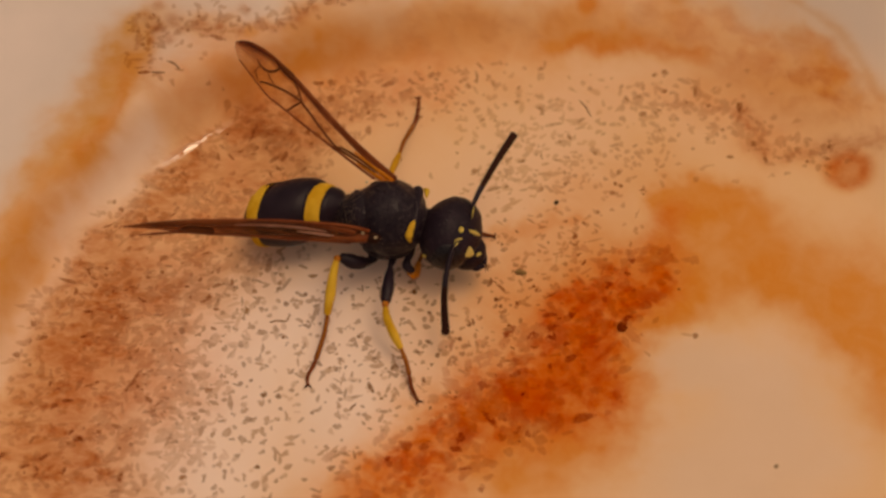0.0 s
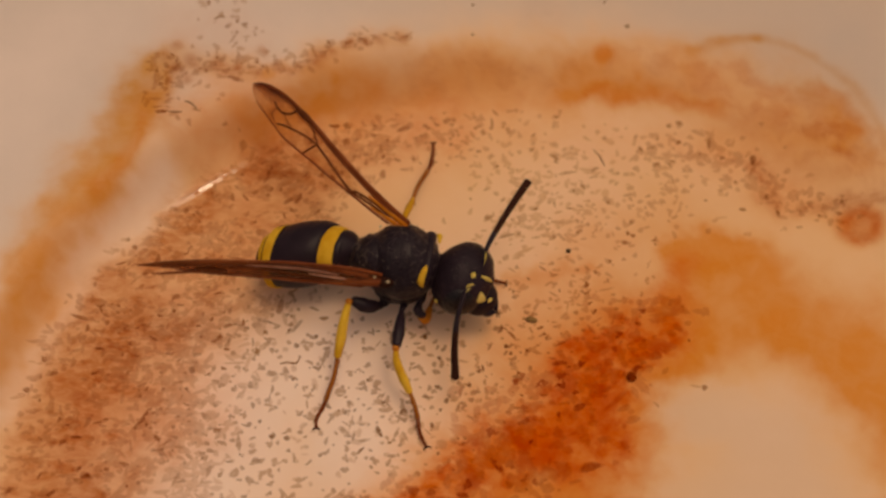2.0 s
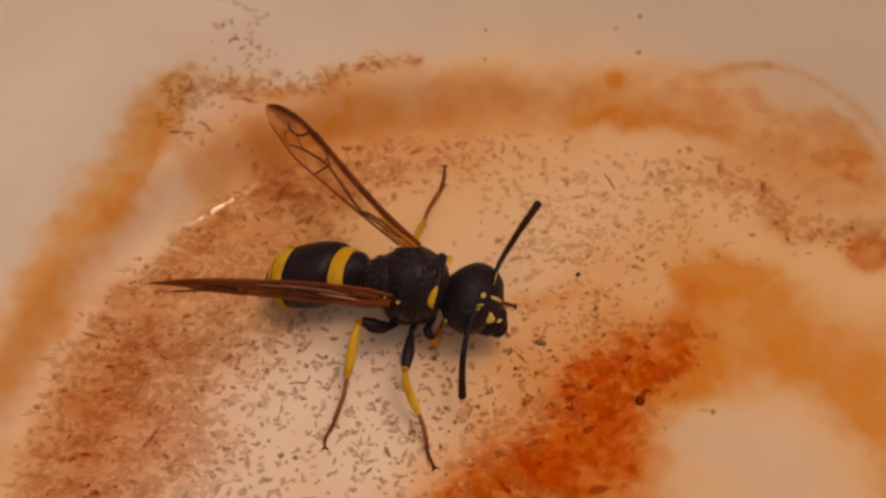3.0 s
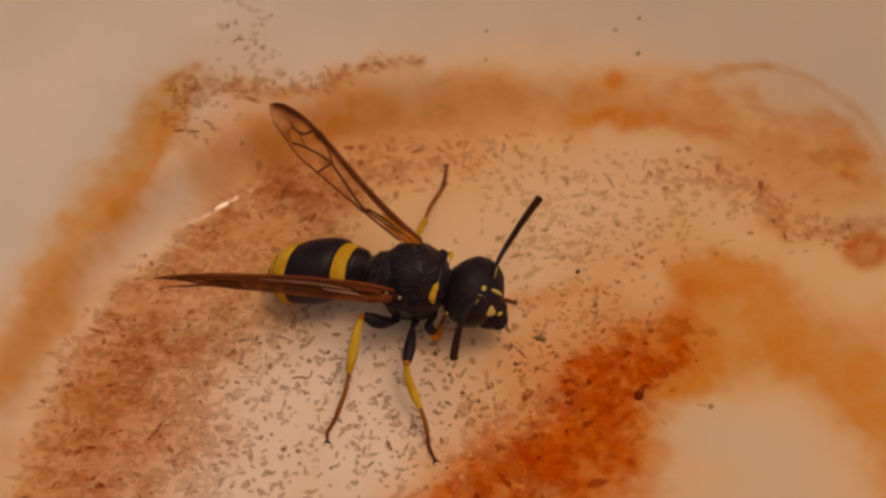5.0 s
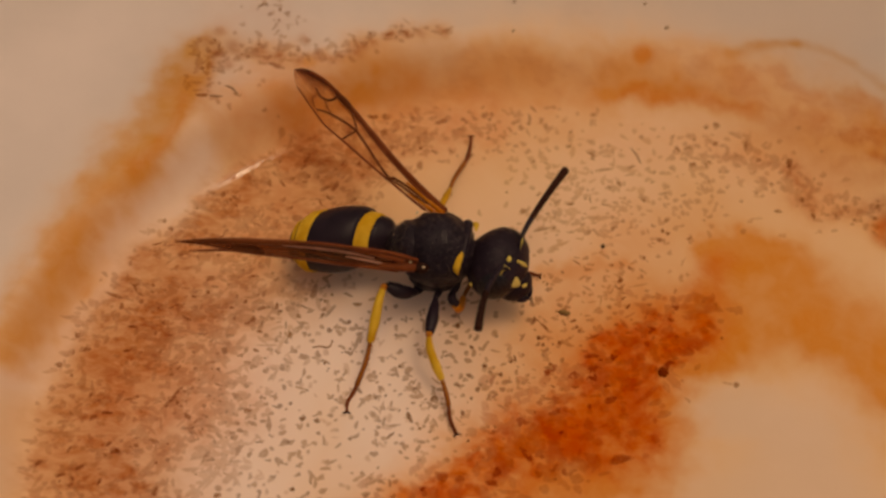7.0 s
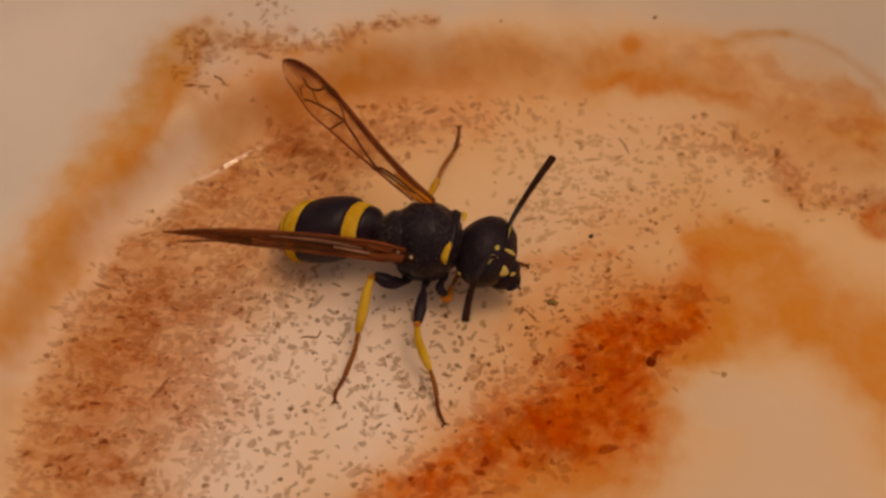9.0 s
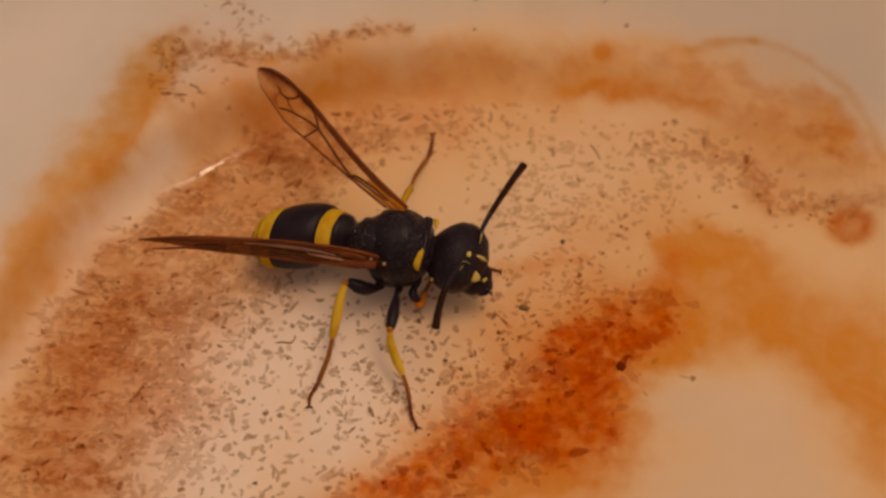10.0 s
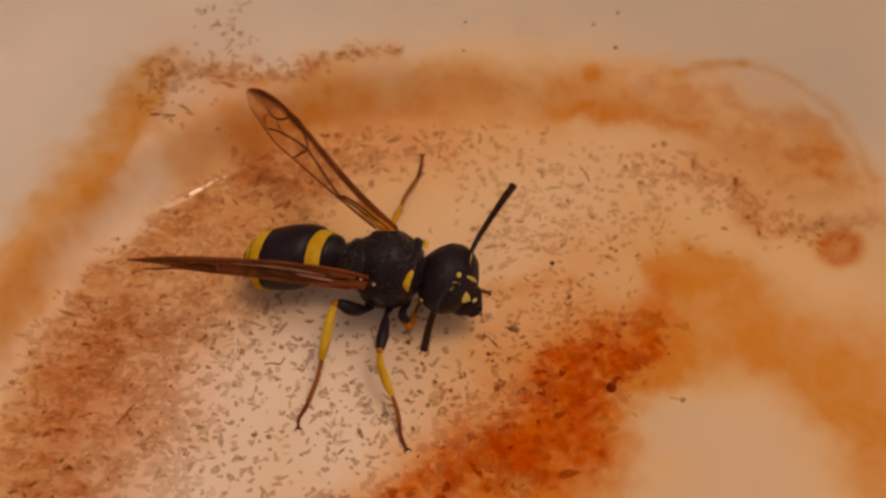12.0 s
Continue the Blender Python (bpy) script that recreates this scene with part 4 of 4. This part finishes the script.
def build_head():
    def skull(u):
        flat = 1 - 0.16 * max(0, -u.x) ** 2
        return u.x * (0.93 if u.x < 0 else 1.0), u.y * flat, u.z * flat
    part("skull", blob(HEAD_C, HEAD_AXES, yaw=HEAD_YAW, lumps=0.03, seed=2, sub=5, shape=skull), SKULL, head, "finely pitted black skull")
    for side in (1, -1):
        part("eye", skull_patch((0.40, side * 1.0, 0.16), 0.60, 0.76, 0.07), EYE_BLACK, head, "glossy black kidney-shaped eye")
    # the lower face juts forward and down to the jaws
    part("face", blob((2.00, -0.92, -0.70), (0.86, 0.84, 0.86), lumps=0.03, seed=3, sub=4), SKULL, head)
    bm = patch_on(Vector((2.04, -1.48, 0.34)), Vector((0.48, -0.78, 0.42)), (0.20, 0.34, 0.07), sub=3)
    # shield: pointed above, broad below
    mid, up = Vector((2.04, -1.48, 0.34)), Vector((0.02, 0.42, 0.86)).normalized()
    side = Vector((0.88, 0.42, -0.22)).normalized()
    for v in bm.verts:
        d = v.co / MM - mid
        v.co = (mid + d + side * d.dot(side) * (0.15 - d.dot(up) * 1.9)) * MM
    part("clypeus", bm, PALE, head, "yellow triangular face shield")
    part("clypeus_corner", patch_on(Vector((2.50, -1.36, -0.18)), Vector((0.54, -0.66, 0.52)), (0.14, 0.09, 0.05)), PALE, head, "small yellow corner of the face shield")
    part("face_spot", patch_on(Vector((1.74, -0.89, 1.22)), Vector((0.39, -0.33, 0.86)), (0.13, 0.11, 0.05), spin=20), PALE, head, "small pale yellow spot")
    part("eye_margin", tube([Vector(q) for q in ((2.10, -0.83, 1.01), (2.32, -0.80, 0.76), (2.48, -0.72, 0.45), (2.58, -0.66, 0.12))], [0.05, 0.10, 0.07, 0.03], 10, 18), PALE, head, "pale crescent beside the eye")
    part("eye_margin", tube([Vector(q) for q in ((1.34, -1.62, 0.86), (1.46, -1.42, 1.02), (1.60, -1.30, 1.08), (1.78, -1.24, 1.01))], [0.02, 0.045, 0.045, 0.025], 10, 18), PALE, head, "pale crescent beside the eye")
    p, nrm = on_head(-0.35, -1.0, 0.05, 1.0)
    part("cheek_spot", patch_on(p, nrm, (0.09, 0.12, 0.05), seed=8), PALE, head, "small pale spot behind the eye")
    for a, b in ((0.0, 0.10), (0.16, -0.08), (-0.16, -0.08)):
        p, nrm = on_head(0.05 + b, a, 1.0, 1.0)
        part("ocellus", patch_on(p, nrm, (0.07, 0.07, 0.05), sub=2), EYE_BLACK, head)
    for a, b, c in (((2.20, -1.30, -0.95), (2.45, -1.52, -0.98), (2.76, -1.52, -0.98)), ((2.45, -0.85, -0.90), (2.68, -1.10, -0.98), (2.82, -1.40, -1.0))):
        part("mandible", tube([Vector(a), Vector(b), Vector(c)], [0.30, 0.25, 0.07], 12, 14), BLACK, head, "dark curved jaw")
    for k in range(2):
        part("palp", tube([Vector((2.72 + 0.1 * k, -1.35, -1.05)), Vector((2.82 + 0.08 * k, -1.50, -1.2)), Vector((2.84 + 0.1 * k, -1.62, -1.3))], [0.035, 0.03, 0.012], 6, 10), UMBER, head, "thin brown feeler under the jaws")
    part("neck", tube([Vector((-0.35, 0.05, 0.05)), Vector((0.1, 0, 0.0)), Vector((0.5, -0.12, 0))], [0.55, 0.45, 0.6], 16, 10), BLACK, head)


build_head()


# ---- antennae: scape, then a clubbed flagellum; each turns about its socket ----
def antenna(socket, bend, knots, radii, dark=4):
    base = empty_at("antenna", NECK + socket, wasp)
    tagged(base, "dark brown antenna with a thicker tip")
    part("scape", tube([Vector((0, 0, 0)), bend * 0.5 + Vector((0.02, 0.02, 0.05)), bend], [0.09, 0.11, 0.10], 12, 14), BLACK, base)
    part("scape_stripe", tube([bend * 0.15 + Vector((0.02, -0.03, 0.09)), bend * 0.55 + Vector((0.04, -0.02, 0.13)), bend * 0.9 + Vector((0.02, -0.02, 0.09))], [0.015, 0.032, 0.015], 8, 12), PALE, base, "pale yellow stripe")
    line = glide([bend] + knots, 12)
    wide = np.interp(np.linspace(0, 1, 12), np.linspace(0, 1, len(radii)), radii)
    for k in range(11):
        a, b = line[k], line[k + 1]
        part("flagellum_joint", tube([a, a.lerp(b, 0.5), b], [wide[k] * 0.97, wide[k] * 1.02, wide[k + 1] * 1.0], 12, 6), BLACK if k < dark else UMBER, base)
    return base


SOCKET_L, SOCKET_R = Vector((2.15, -0.38, 0.98)), Vector((1.73, -1.21, 0.92))
# lines from each socket, in the head's space
antenna_l = antenna(SOCKET_L, Vector((0.13, 0.80, 0.22)), [Vector(p) for p in ((0.43, 1.48, 0.27), (1.18, 2.91, 0.32), (1.95, 4.25, 0.32))], [0.10, 0.125, 0.155, 0.185])
antenna_r = antenna(SOCKET_R, Vector((-0.37, -0.47, 0.06)), [Vector(p) for p in ((-0.66, -1.54, -0.48), (-0.73, -2.57, -1.17), (-0.66, -3.58, -1.87))], [0.10, 0.125, 0.155, 0.19], dark=5)
REST_R = Vector((-0.66, -3.58, -1.87))
RAISED_R = Vector((-1.18, -3.68, 1.30))
LATE_R = Vector((-1.40, -3.75, 0.85))


# ---- legs ----
def leg(label, coxa, femur, tibia, tarsus, femur_mat=BLACK, femur_r=(0.09, 0.22, 0.28, 0.20), spur=True, shin=None, thin=1.0, hip=1.0):
    """femur, tibia and tarsus are lines in the dish's space."""
    top = part("leg", tube([here(*p) for p in coxa], [0.30 * hip, 0.24 * hip, 0.13], 12, 14), BLACK, wasp, label)
    part("femur", tube([here(*p) for p in femur], list(femur_r), 12, 20), femur_mat, top, "black thigh" if femur_mat is BLACK else "yellow thigh")
    k = here(*tibia[0])
    part("knee", blob(k, (0.16, 0.16, 0.16), lumps=0.1, sub=3), AMBER, top, "amber knee")
    t = [here(*p) for p in tibia]
    part("tibia", tube(t, [r * thin for r in (0.14, 0.22, 0.26, 0.18)], 12, 24), shin or YELLOW, top, "dull amber shin" if shin else "bright yellow shin")
    if spur:
        part("spur", tube([t[-1], t[-1] + Vector((0.08, -0.14, -0.12)), t[-1] + Vector((0.12, -0.26, -0.2))], [0.05, 0.035, 0.01], 6, 8), AMBER, top)
    f = glide([here(*p) for p in tarsus], 26)
    cuts = (0, 11, 15, 18, 21, 25)
    for i, (a, b) in enumerate(zip(cuts, cuts[1:])):
        r = 0.105 - 0.010 * i
        part("tarsus_joint", tube([f[a], f[(a + b) // 2], f[b]], [r * 0.8, r, r * 1.08], 10, 8), SHANK if i == 0 else RUSSET, top)
    end, d = f[-1], (f[-1] - f[-4]).normalized()
    side = d.cross(Vector((0, 0, 1))).normalized()
    for s in (1, -1):
        part("claw", tube([end, end + side * s * 0.12 + d * 0.05, end + side * s * 0.17 + d * 0.06 - Vector((0, 0, 0.03))], [0.05, 0.035, 0.012], 6, 8), UMBER, top)
    return top


leg("middle leg with yellow shin, stretched to the side",
    [(-2.1, -1.0, 1.75), (-2.2, -1.45, 1.75), (-2.3, -1.85, 1.95)],
    [(-2.3, -1.8, 1.95), (-2.36, -2.9, 2.35), (-2.46, -3.85, 2.4)],
    [(-2.48, -3.95, 2.4), (-2.42, -4.4, 2.0), (-2.1, -5.0, 1.45), (-1.84, -5.36, 1.0)],
    [(-1.84, -5.36, 1.0), (-1.52, -6.1, 0.55), (-1.38, -6.85, 0.22), (-1.07, -7.5, 0.09)], hip=0.75, thin=0.8)
leg("hind leg with yellow shin, stretched back",
    [(-3.0, -1.0, 1.6), (-3.1, -1.3, 1.6), (-3.2, -1.5, 1.65)],
    [(-3.15, -1.5, 1.65), (-3.8, -1.8, 2.15), (-4.45, -1.75, 2.55)],
    [(-4.6, -1.85, 2.6), (-4.78, -2.45, 2.2), (-4.92, -3.1, 1.6), (-5.07, -3.75, 1.0)],
    [(-5.07, -3.75, 1.0), (-5.24, -4.72, 0.55), (-5.62, -5.75, 0.18), (-5.88, -6.3, 0.10), (-5.87, -6.75, 0.08)], femur_r=(0.12, 0.30, 0.34, 0.20), thin=0.92)
leg("middle leg reaching past the far side of the body",
    [(-2.3, 1.0, 1.75), (-2.3, 1.5, 1.75), (-2.3, 1.9, 1.95)],
    [(-2.4, 1.5, 1.95), (-2.4, 1.9, 2.15), (-2.4, 2.2, 2.2)],
    [(-2.4, 2.25, 2.2), (-2.3, 2.9, 2.05), (-2.15, 3.5, 1.8), (-2.0, 4.1, 1.5)],
    [(-2.0, 4.1, 1.5), (-1.75, 5.4, 0.8), (-1.3, 6.6, 0.35), (-1.16, 7.6, 0.12), (-1.16, 8.1, 0.08)], shin=OCHRE_SHIN, thin=0.62, femur_mat=YELLOW)
leg("hind leg tucked along the far side of the abdomen",
    [(-3.0, 0.9, 1.6), (-3.1, 1.2, 1.6), (-3.2, 1.4, 1.65)],
    [(-3.2, 1.4, 1.65), (-3.8, 1.6, 1.7), (-4.4, 1.7, 1.6)],
    [(-4.45, 1.7, 1.6), (-4.7, 1.65, 1.3), (-4.9, 1.6, 1.0), (-5.2, 1.5, 0.7)],
    [(-5.2, 1.5, 0.7), (-5.8, 1.35, 0.4), (-6.3, 1.2, 0.2), (-6.8, 1.1, 0.08)])
leg("front leg folded under the head",
    [(-1.5, -0.8, 1.7), (-1.5, -1.1, 1.6), (-1.52, -1.3, 1.5)],
    [(-1.55, -1.25, 1.5), (-1.6, -1.6, 1.45), (-1.35, -1.8, 1.25)],
    [(-1.45, -1.82, 1.22), (-1.32, -1.86, 1.0), (-1.20, -1.62, 0.75), (-1.10, -1.0, 0.5)],
    [(-1.10, -1.0, 0.5), (-0.7, 0.05, 0.3), (-0.35, 0.15, 0.15), (0.0, 0.2, 0.07)], femur_r=(0.14, 0.22, 0.18), shin=ROOT, thin=0.75)
leg("front leg reaching forward under the head",
    [(-1.5, 0.6, 1.7), (-1.4, 0.8, 1.6), (-1.3, 0.9, 1.5)],
    [(-1.3, 0.9, 1.5), (-0.9, 1.1, 1.5), (-0.5, 1.15, 1.3)],
    [(-0.5, 1.15, 1.3), (-0.1, 1.05, 1.1), (0.4, 0.9, 0.8), (0.9, 0.8, 0.55)],
    [(0.9, 0.8, 0.55), (1.4, 0.7, 0.35), (1.9, 0.65, 0.2), (2.33, 0.62, 0.08)], femur_r=(0.14, 0.2, 0.16))


# ---- wings: pleated amber film on dark veins ----
LEAD = ((0.0, 0.0), (0.17, -0.05), (0.32, -0.16), (0.48, -0.38), (0.625, -0.60), (0.764, -0.76), (0.871, -0.76), (0.94, -0.62), (0.98, -0.42), (1.0, -0.20))
TRAIL = ((0.0, 0.5), (0.083, 0.62), (0.202, 0.67), (0.315, 0.70), (0.426, 0.74), (0.568, 0.75), (0.706, 0.79), (0.813, 0.59), (0.938, 0.30), (0.98, 0.05), (1.0, -0.14))


# the wing held back is folded: a narrow blade in side view
BACK_LEAD = ((0.0, -0.10), (0.045, -0.26), (0.12, -0.46), (0.21, -0.61), (0.37, -0.76), (0.56, -0.75), (0.74, -0.53), (0.88, -0.28), (1.0, -0.06))
BACK_TRAIL = ((0.0, 0.56), (0.044, 0.66), (0.116, 0.67), (0.235, 0.64), (0.42, 0.52), (0.56, 0.33), (0.68, 0.28), (0.77, 0.17), (0.85, 0.06), (1.0, -0.03))


def edge_of(table, u):
    return float(np.interp(u, [a for a, _ in table], [b for _, b in table]))


def build_wing(label, root, tip, chord, bow, lead, trail, film=0.0):
    """A wing's film, with its veins still to come; gives the wing and the way to lay things on it."""
    root, tip, chord = here(*root), here(*tip), Vector(chord)
    top = part("forewing", blob(root + (tip - root) * 0.012 + chord * 0.3, (0.22, 0.20, 0.12), lumps=0.15, sub=3), AMBER, wasp, label)
    lift = (tip - root).cross(chord).normalized()

    def place(u, v, off=0.0):
        # pleated: the film is gently ridged along its length
        ridge = 0.05 * math.sin(v * 7.0) * min(1, u * 3) + bow * math.sin(math.pi * u)
        return root + (tip - root) * u + chord * v + lift * (ridge + off)

    bm = bmesh.new()
    tint = bm.verts.layers.float.new("tint")
    rows, nu, nv = {}, 60, 12
    for side in (0, 1):
        for i in range(nu + 1):
            u = i / nu
            a, b = edge_of(lead, u), edge_of(trail, u)
            for j in range(nv + 1):
                w = j / nv
                p = bm.verts.new(place(u, a + (b - a) * w, 0.006 * (1 - 2 * side)) * MM)
                front = max(0.0, 1 - w * (5.0 - 1.2 * u)) * 0.9
                smoke = min(1.0, max(0.0, (u - 0.80) / 0.12)) * max(0.0, 1 - 1.5 * w)
                p[tint] = min(1.0, film + 0.06 + front + smoke + 0.3 * max(0.0, (u - 0.94) / 0.06) + 0.4 * max(0.0, 0.12 - u) / 0.12)
                rows[side, i, j] = p
    for side in (0, 1):
        for i in range(nu):
            for j in range(nv):
                q = (rows[side, i, j], rows[side, i + 1, j], rows[side, i + 1, j + 1], rows[side, i, j + 1])
                bm.faces.new(q if side else q[::-1])
    part("membrane", bm, WING, top, "clear amber smoky membrane")

    def vein(points, radii, mat=VEIN, name="vein", note="", n=28):
        part(name, tube([place(u, v) for u, v in points], list(radii), 8, n), mat, top, note)
    return top, vein


GRID = [k / 14 for k in range(15)]


def raised_wing():
    top, vein = build_wing("amber folded wing held out and raised", (-2.06, 1.19, 4.3), (-9.56, 8.28, 4.2), (-0.632, -0.61, -0.5), 0.05, LEAD, TRAIL)
    vein([(u, edge_of(LEAD, u) + 0.03) for u in GRID[:14]], (0.13, 0.11, 0.10, 0.06), RUSSET)
    vein([(0.036, 0.15), (0.162, 0.12), (0.355, -0.06), (0.50, -0.26), (0.63, -0.53)], (0.10, 0.075, 0.06, 0.06, 0.06), RUSSET)
    vein([(u, edge_of(TRAIL, u)) for u in GRID[1:14]], (0.055, 0.055, 0.045, 0.025), RUSSET)
    vein([(0.082, 0.30), (0.182, 0.33), (0.277, 0.46), (0.302, 0.60), (0.381, 0.45), (0.479, 0.20), (0.554, 0.03), (0.586, -0.15), (0.65, -0.51)], (0.05, 0.055, 0.055, 0.055, 0.05), UMBER_VEIN, n=48)
    vein([(0.082, 0.41), (0.128, 0.42), (0.217, 0.50), (0.302, 0.62)], (0.04, 0.05, 0.05), UMBER_VEIN)
    vein([(0.315, 0.74), (0.291, 0.64), (0.277, 0.44)], (0.06, 0.075, 0.05), UMBER_VEIN)
    vein([(0.783, 0.51), (0.744, 0.33), (0.694, 0.19), (0.632, 0.06), (0.573, 0.02)], (0.04, 0.05, 0.055), UMBER_VEIN)
    vein([(0.592, 0.71), (0.578, 0.39), (0.564, 0.01)], (0.045, 0.05, 0.055), UMBER_VEIN)
    vein([(0.745, -0.54), (0.757, -0.29), (0.785, -0.09), (0.819, -0.06), (0.86, -0.20)], (0.06, 0.055, 0.045), UMBER_VEIN)
    vein([(0.785, -0.09), (0.749, 0.09), (0.70, 0.21)], (0.035, 0.035, 0.03), VEIN)
    vein([(0.830, -0.06), (0.828, 0.24), (0.796, 0.50)], (0.03, 0.035, 0.03), VEIN)
    vein([(0.0, 0.16), (0.10, 0.20), (0.22, 0.24)], (0.15, 0.10, 0.05), ROOT)
    vein([(0.0, 0.36), (0.08, 0.44), (0.18, 0.56)], (0.13, 0.08, 0.04), ROOT)
    vein([(0.635, -0.56), (0.675, -0.60), (0.715, -0.63), (0.765, -0.64)], (0.07, 0.15, 0.15, 0.05), UMBER_VEIN, "stigma", "dark brown wing spot")


def back_wing():
    top, vein = build_wing("amber folded wing held back, seen edge-on", (-3.15, -1.36, 4.1), (-13.4, -1.8, 5.3), (0.0, -0.16, -0.98), 0.0, BACK_LEAD, BACK_TRAIL, 0.6)
    vein([(u, edge_of(BACK_LEAD, u) + 0.02) for u in GRID], (0.09, 0.07, 0.055, 0.04), RUSSET, n=40)
    vein([(u, edge_of(BACK_TRAIL, u) - 0.02) for u in GRID[:13]], (0.11, 0.09, 0.06, 0.04), RUSSET, n=40)
    vein([(0.46, -0.62), (0.60, -0.58), (0.75, -0.40), (0.90, -0.18), (0.99, -0.06)], (0.06, 0.13, 0.14, 0.10, 0.03), UMBER_VEIN, "pleat", "dark brown fold")
    vein([(0.64, 0.06), (0.70, 0.04), (0.77, 0.0)], (0.08, 0.15, 0.06), UMBER_VEIN, "stigma", "dark brown wing spot")
    # two pale tubes carry the wing's highlight streaks as plain colour
    vein([(0.56, -0.36), (0.42, -0.34), (0.30, -0.22), (0.18, 0.0)], (0.03, 0.075, 0.075, 0.03), FOLD_GLINT, "pleat", "pale glossy fold")
    vein([(0.30, 0.02), (0.20, 0.16), (0.09, 0.40)], (0.03, 0.075, 0.03), FOLD_GLINT, "pleat", "pale glossy fold")
    vein([(0.62, -0.14), (0.45, -0.06), (0.30, 0.22), (0.15, 0.48)], (0.03, 0.06, 0.06, 0.05), UMBER_VEIN, "pleat", "dark brown fold")
    vein([(0.50, 0.34), (0.35, 0.50), (0.20, 0.56), (0.08, 0.66)], (0.05, 0.12, 0.15, 0.14), WINGROOT, "pleat", "reddish fold")
    vein([(0.28, -0.44), (0.18, -0.34), (0.06, -0.02)], (0.05, 0.14, 0.16), WINGROOT, "pleat", "reddish fold")
    vein([(0.70, 0.20), (0.80, 0.20), (0.88, 0.34), (0.95, 0.52)], (0.03, 0.05, 0.06, 0.02), RUSSET, "hindwing_edge", "thin brown edge of the hind wing")
    vein([(-0.03, 0.30), (0.04, 0.36), (0.16, 0.34)], (0.12, 0.26, 0.12), WINGROOT, "wing_base", "reddish brown wing base")


raised_wing()
back_wing()


# ---- what moves ----
def motions():
    """The wasp turns its head a little and draws one antenna in; its tail pumps gently."""
    neck = Matrix.Translation(NECK * MM)
    heads = [(0.0, 0, 0), (1.5, 0.03, 0.0), (2.7, 0.08, 0.0), (3.5, 0.17, -0.2), (4.3, 0.23, -0.4), (7.0, 0.26, 0.0), (9.0, 0.31, 0.6), (12.0, 0.32, 0.9)]

    def head_pose(t):
        ts = [h[0] for h in heads]
        shift = float(np.interp(t, ts, [h[1] for h in heads]))
        turn = float(np.interp(t, ts, [h[2] for h in heads]))
        return neck @ pose(0, shift * MM, 0, 0, 0, turn)

    times = [h[0] for h in heads]
    walk(head, [(t, head_pose(t)) for t in times])
    walk(antenna_l, [(t, head_pose(t) @ Matrix.Translation(SOCKET_L * MM)) for t in times])
    still = Matrix.Identity(3).to_quaternion()
    raised, late = REST_R.rotation_difference(RAISED_R), REST_R.rotation_difference(LATE_R)
    rows = []
    for t, k, m in ((0.0, 0.0, 0), (1.5, 0.0, 0), (2.7, 0.02, 0), (3.5, 0.5, 0), (4.3, 0.98, 0), (5.5, 1.0, 0), (7.2, 1.0, 0.1), (9.0, 1.0, 0.4), (10.5, 1.0, 0.8), (12.0, 1.0, 1.0)):
        q = still.slerp(raised.slerp(late, m), k)
        rows.append((t, head_pose(t) @ Matrix.Translation(SOCKET_R * MM) @ q.to_matrix().to_4x4()))
    walk(antenna_r, rows)
    way = (axis_at(9.0) - axis_at(6.3)).normalized()
    walk(tail, [(t, Matrix.Translation((OFF + way * k) * MM)) for t, k in ((0.0, -0.36), (1.2, -0.34), (2.4, -0.26), (3.4, -0.2), (5.0, -0.15), (6.2, -0.18), (7.2, -0.12), (9.0, -0.16), (10.0, -0.10), (11.0, -0.22), (12.0, -0.24))])


motions()
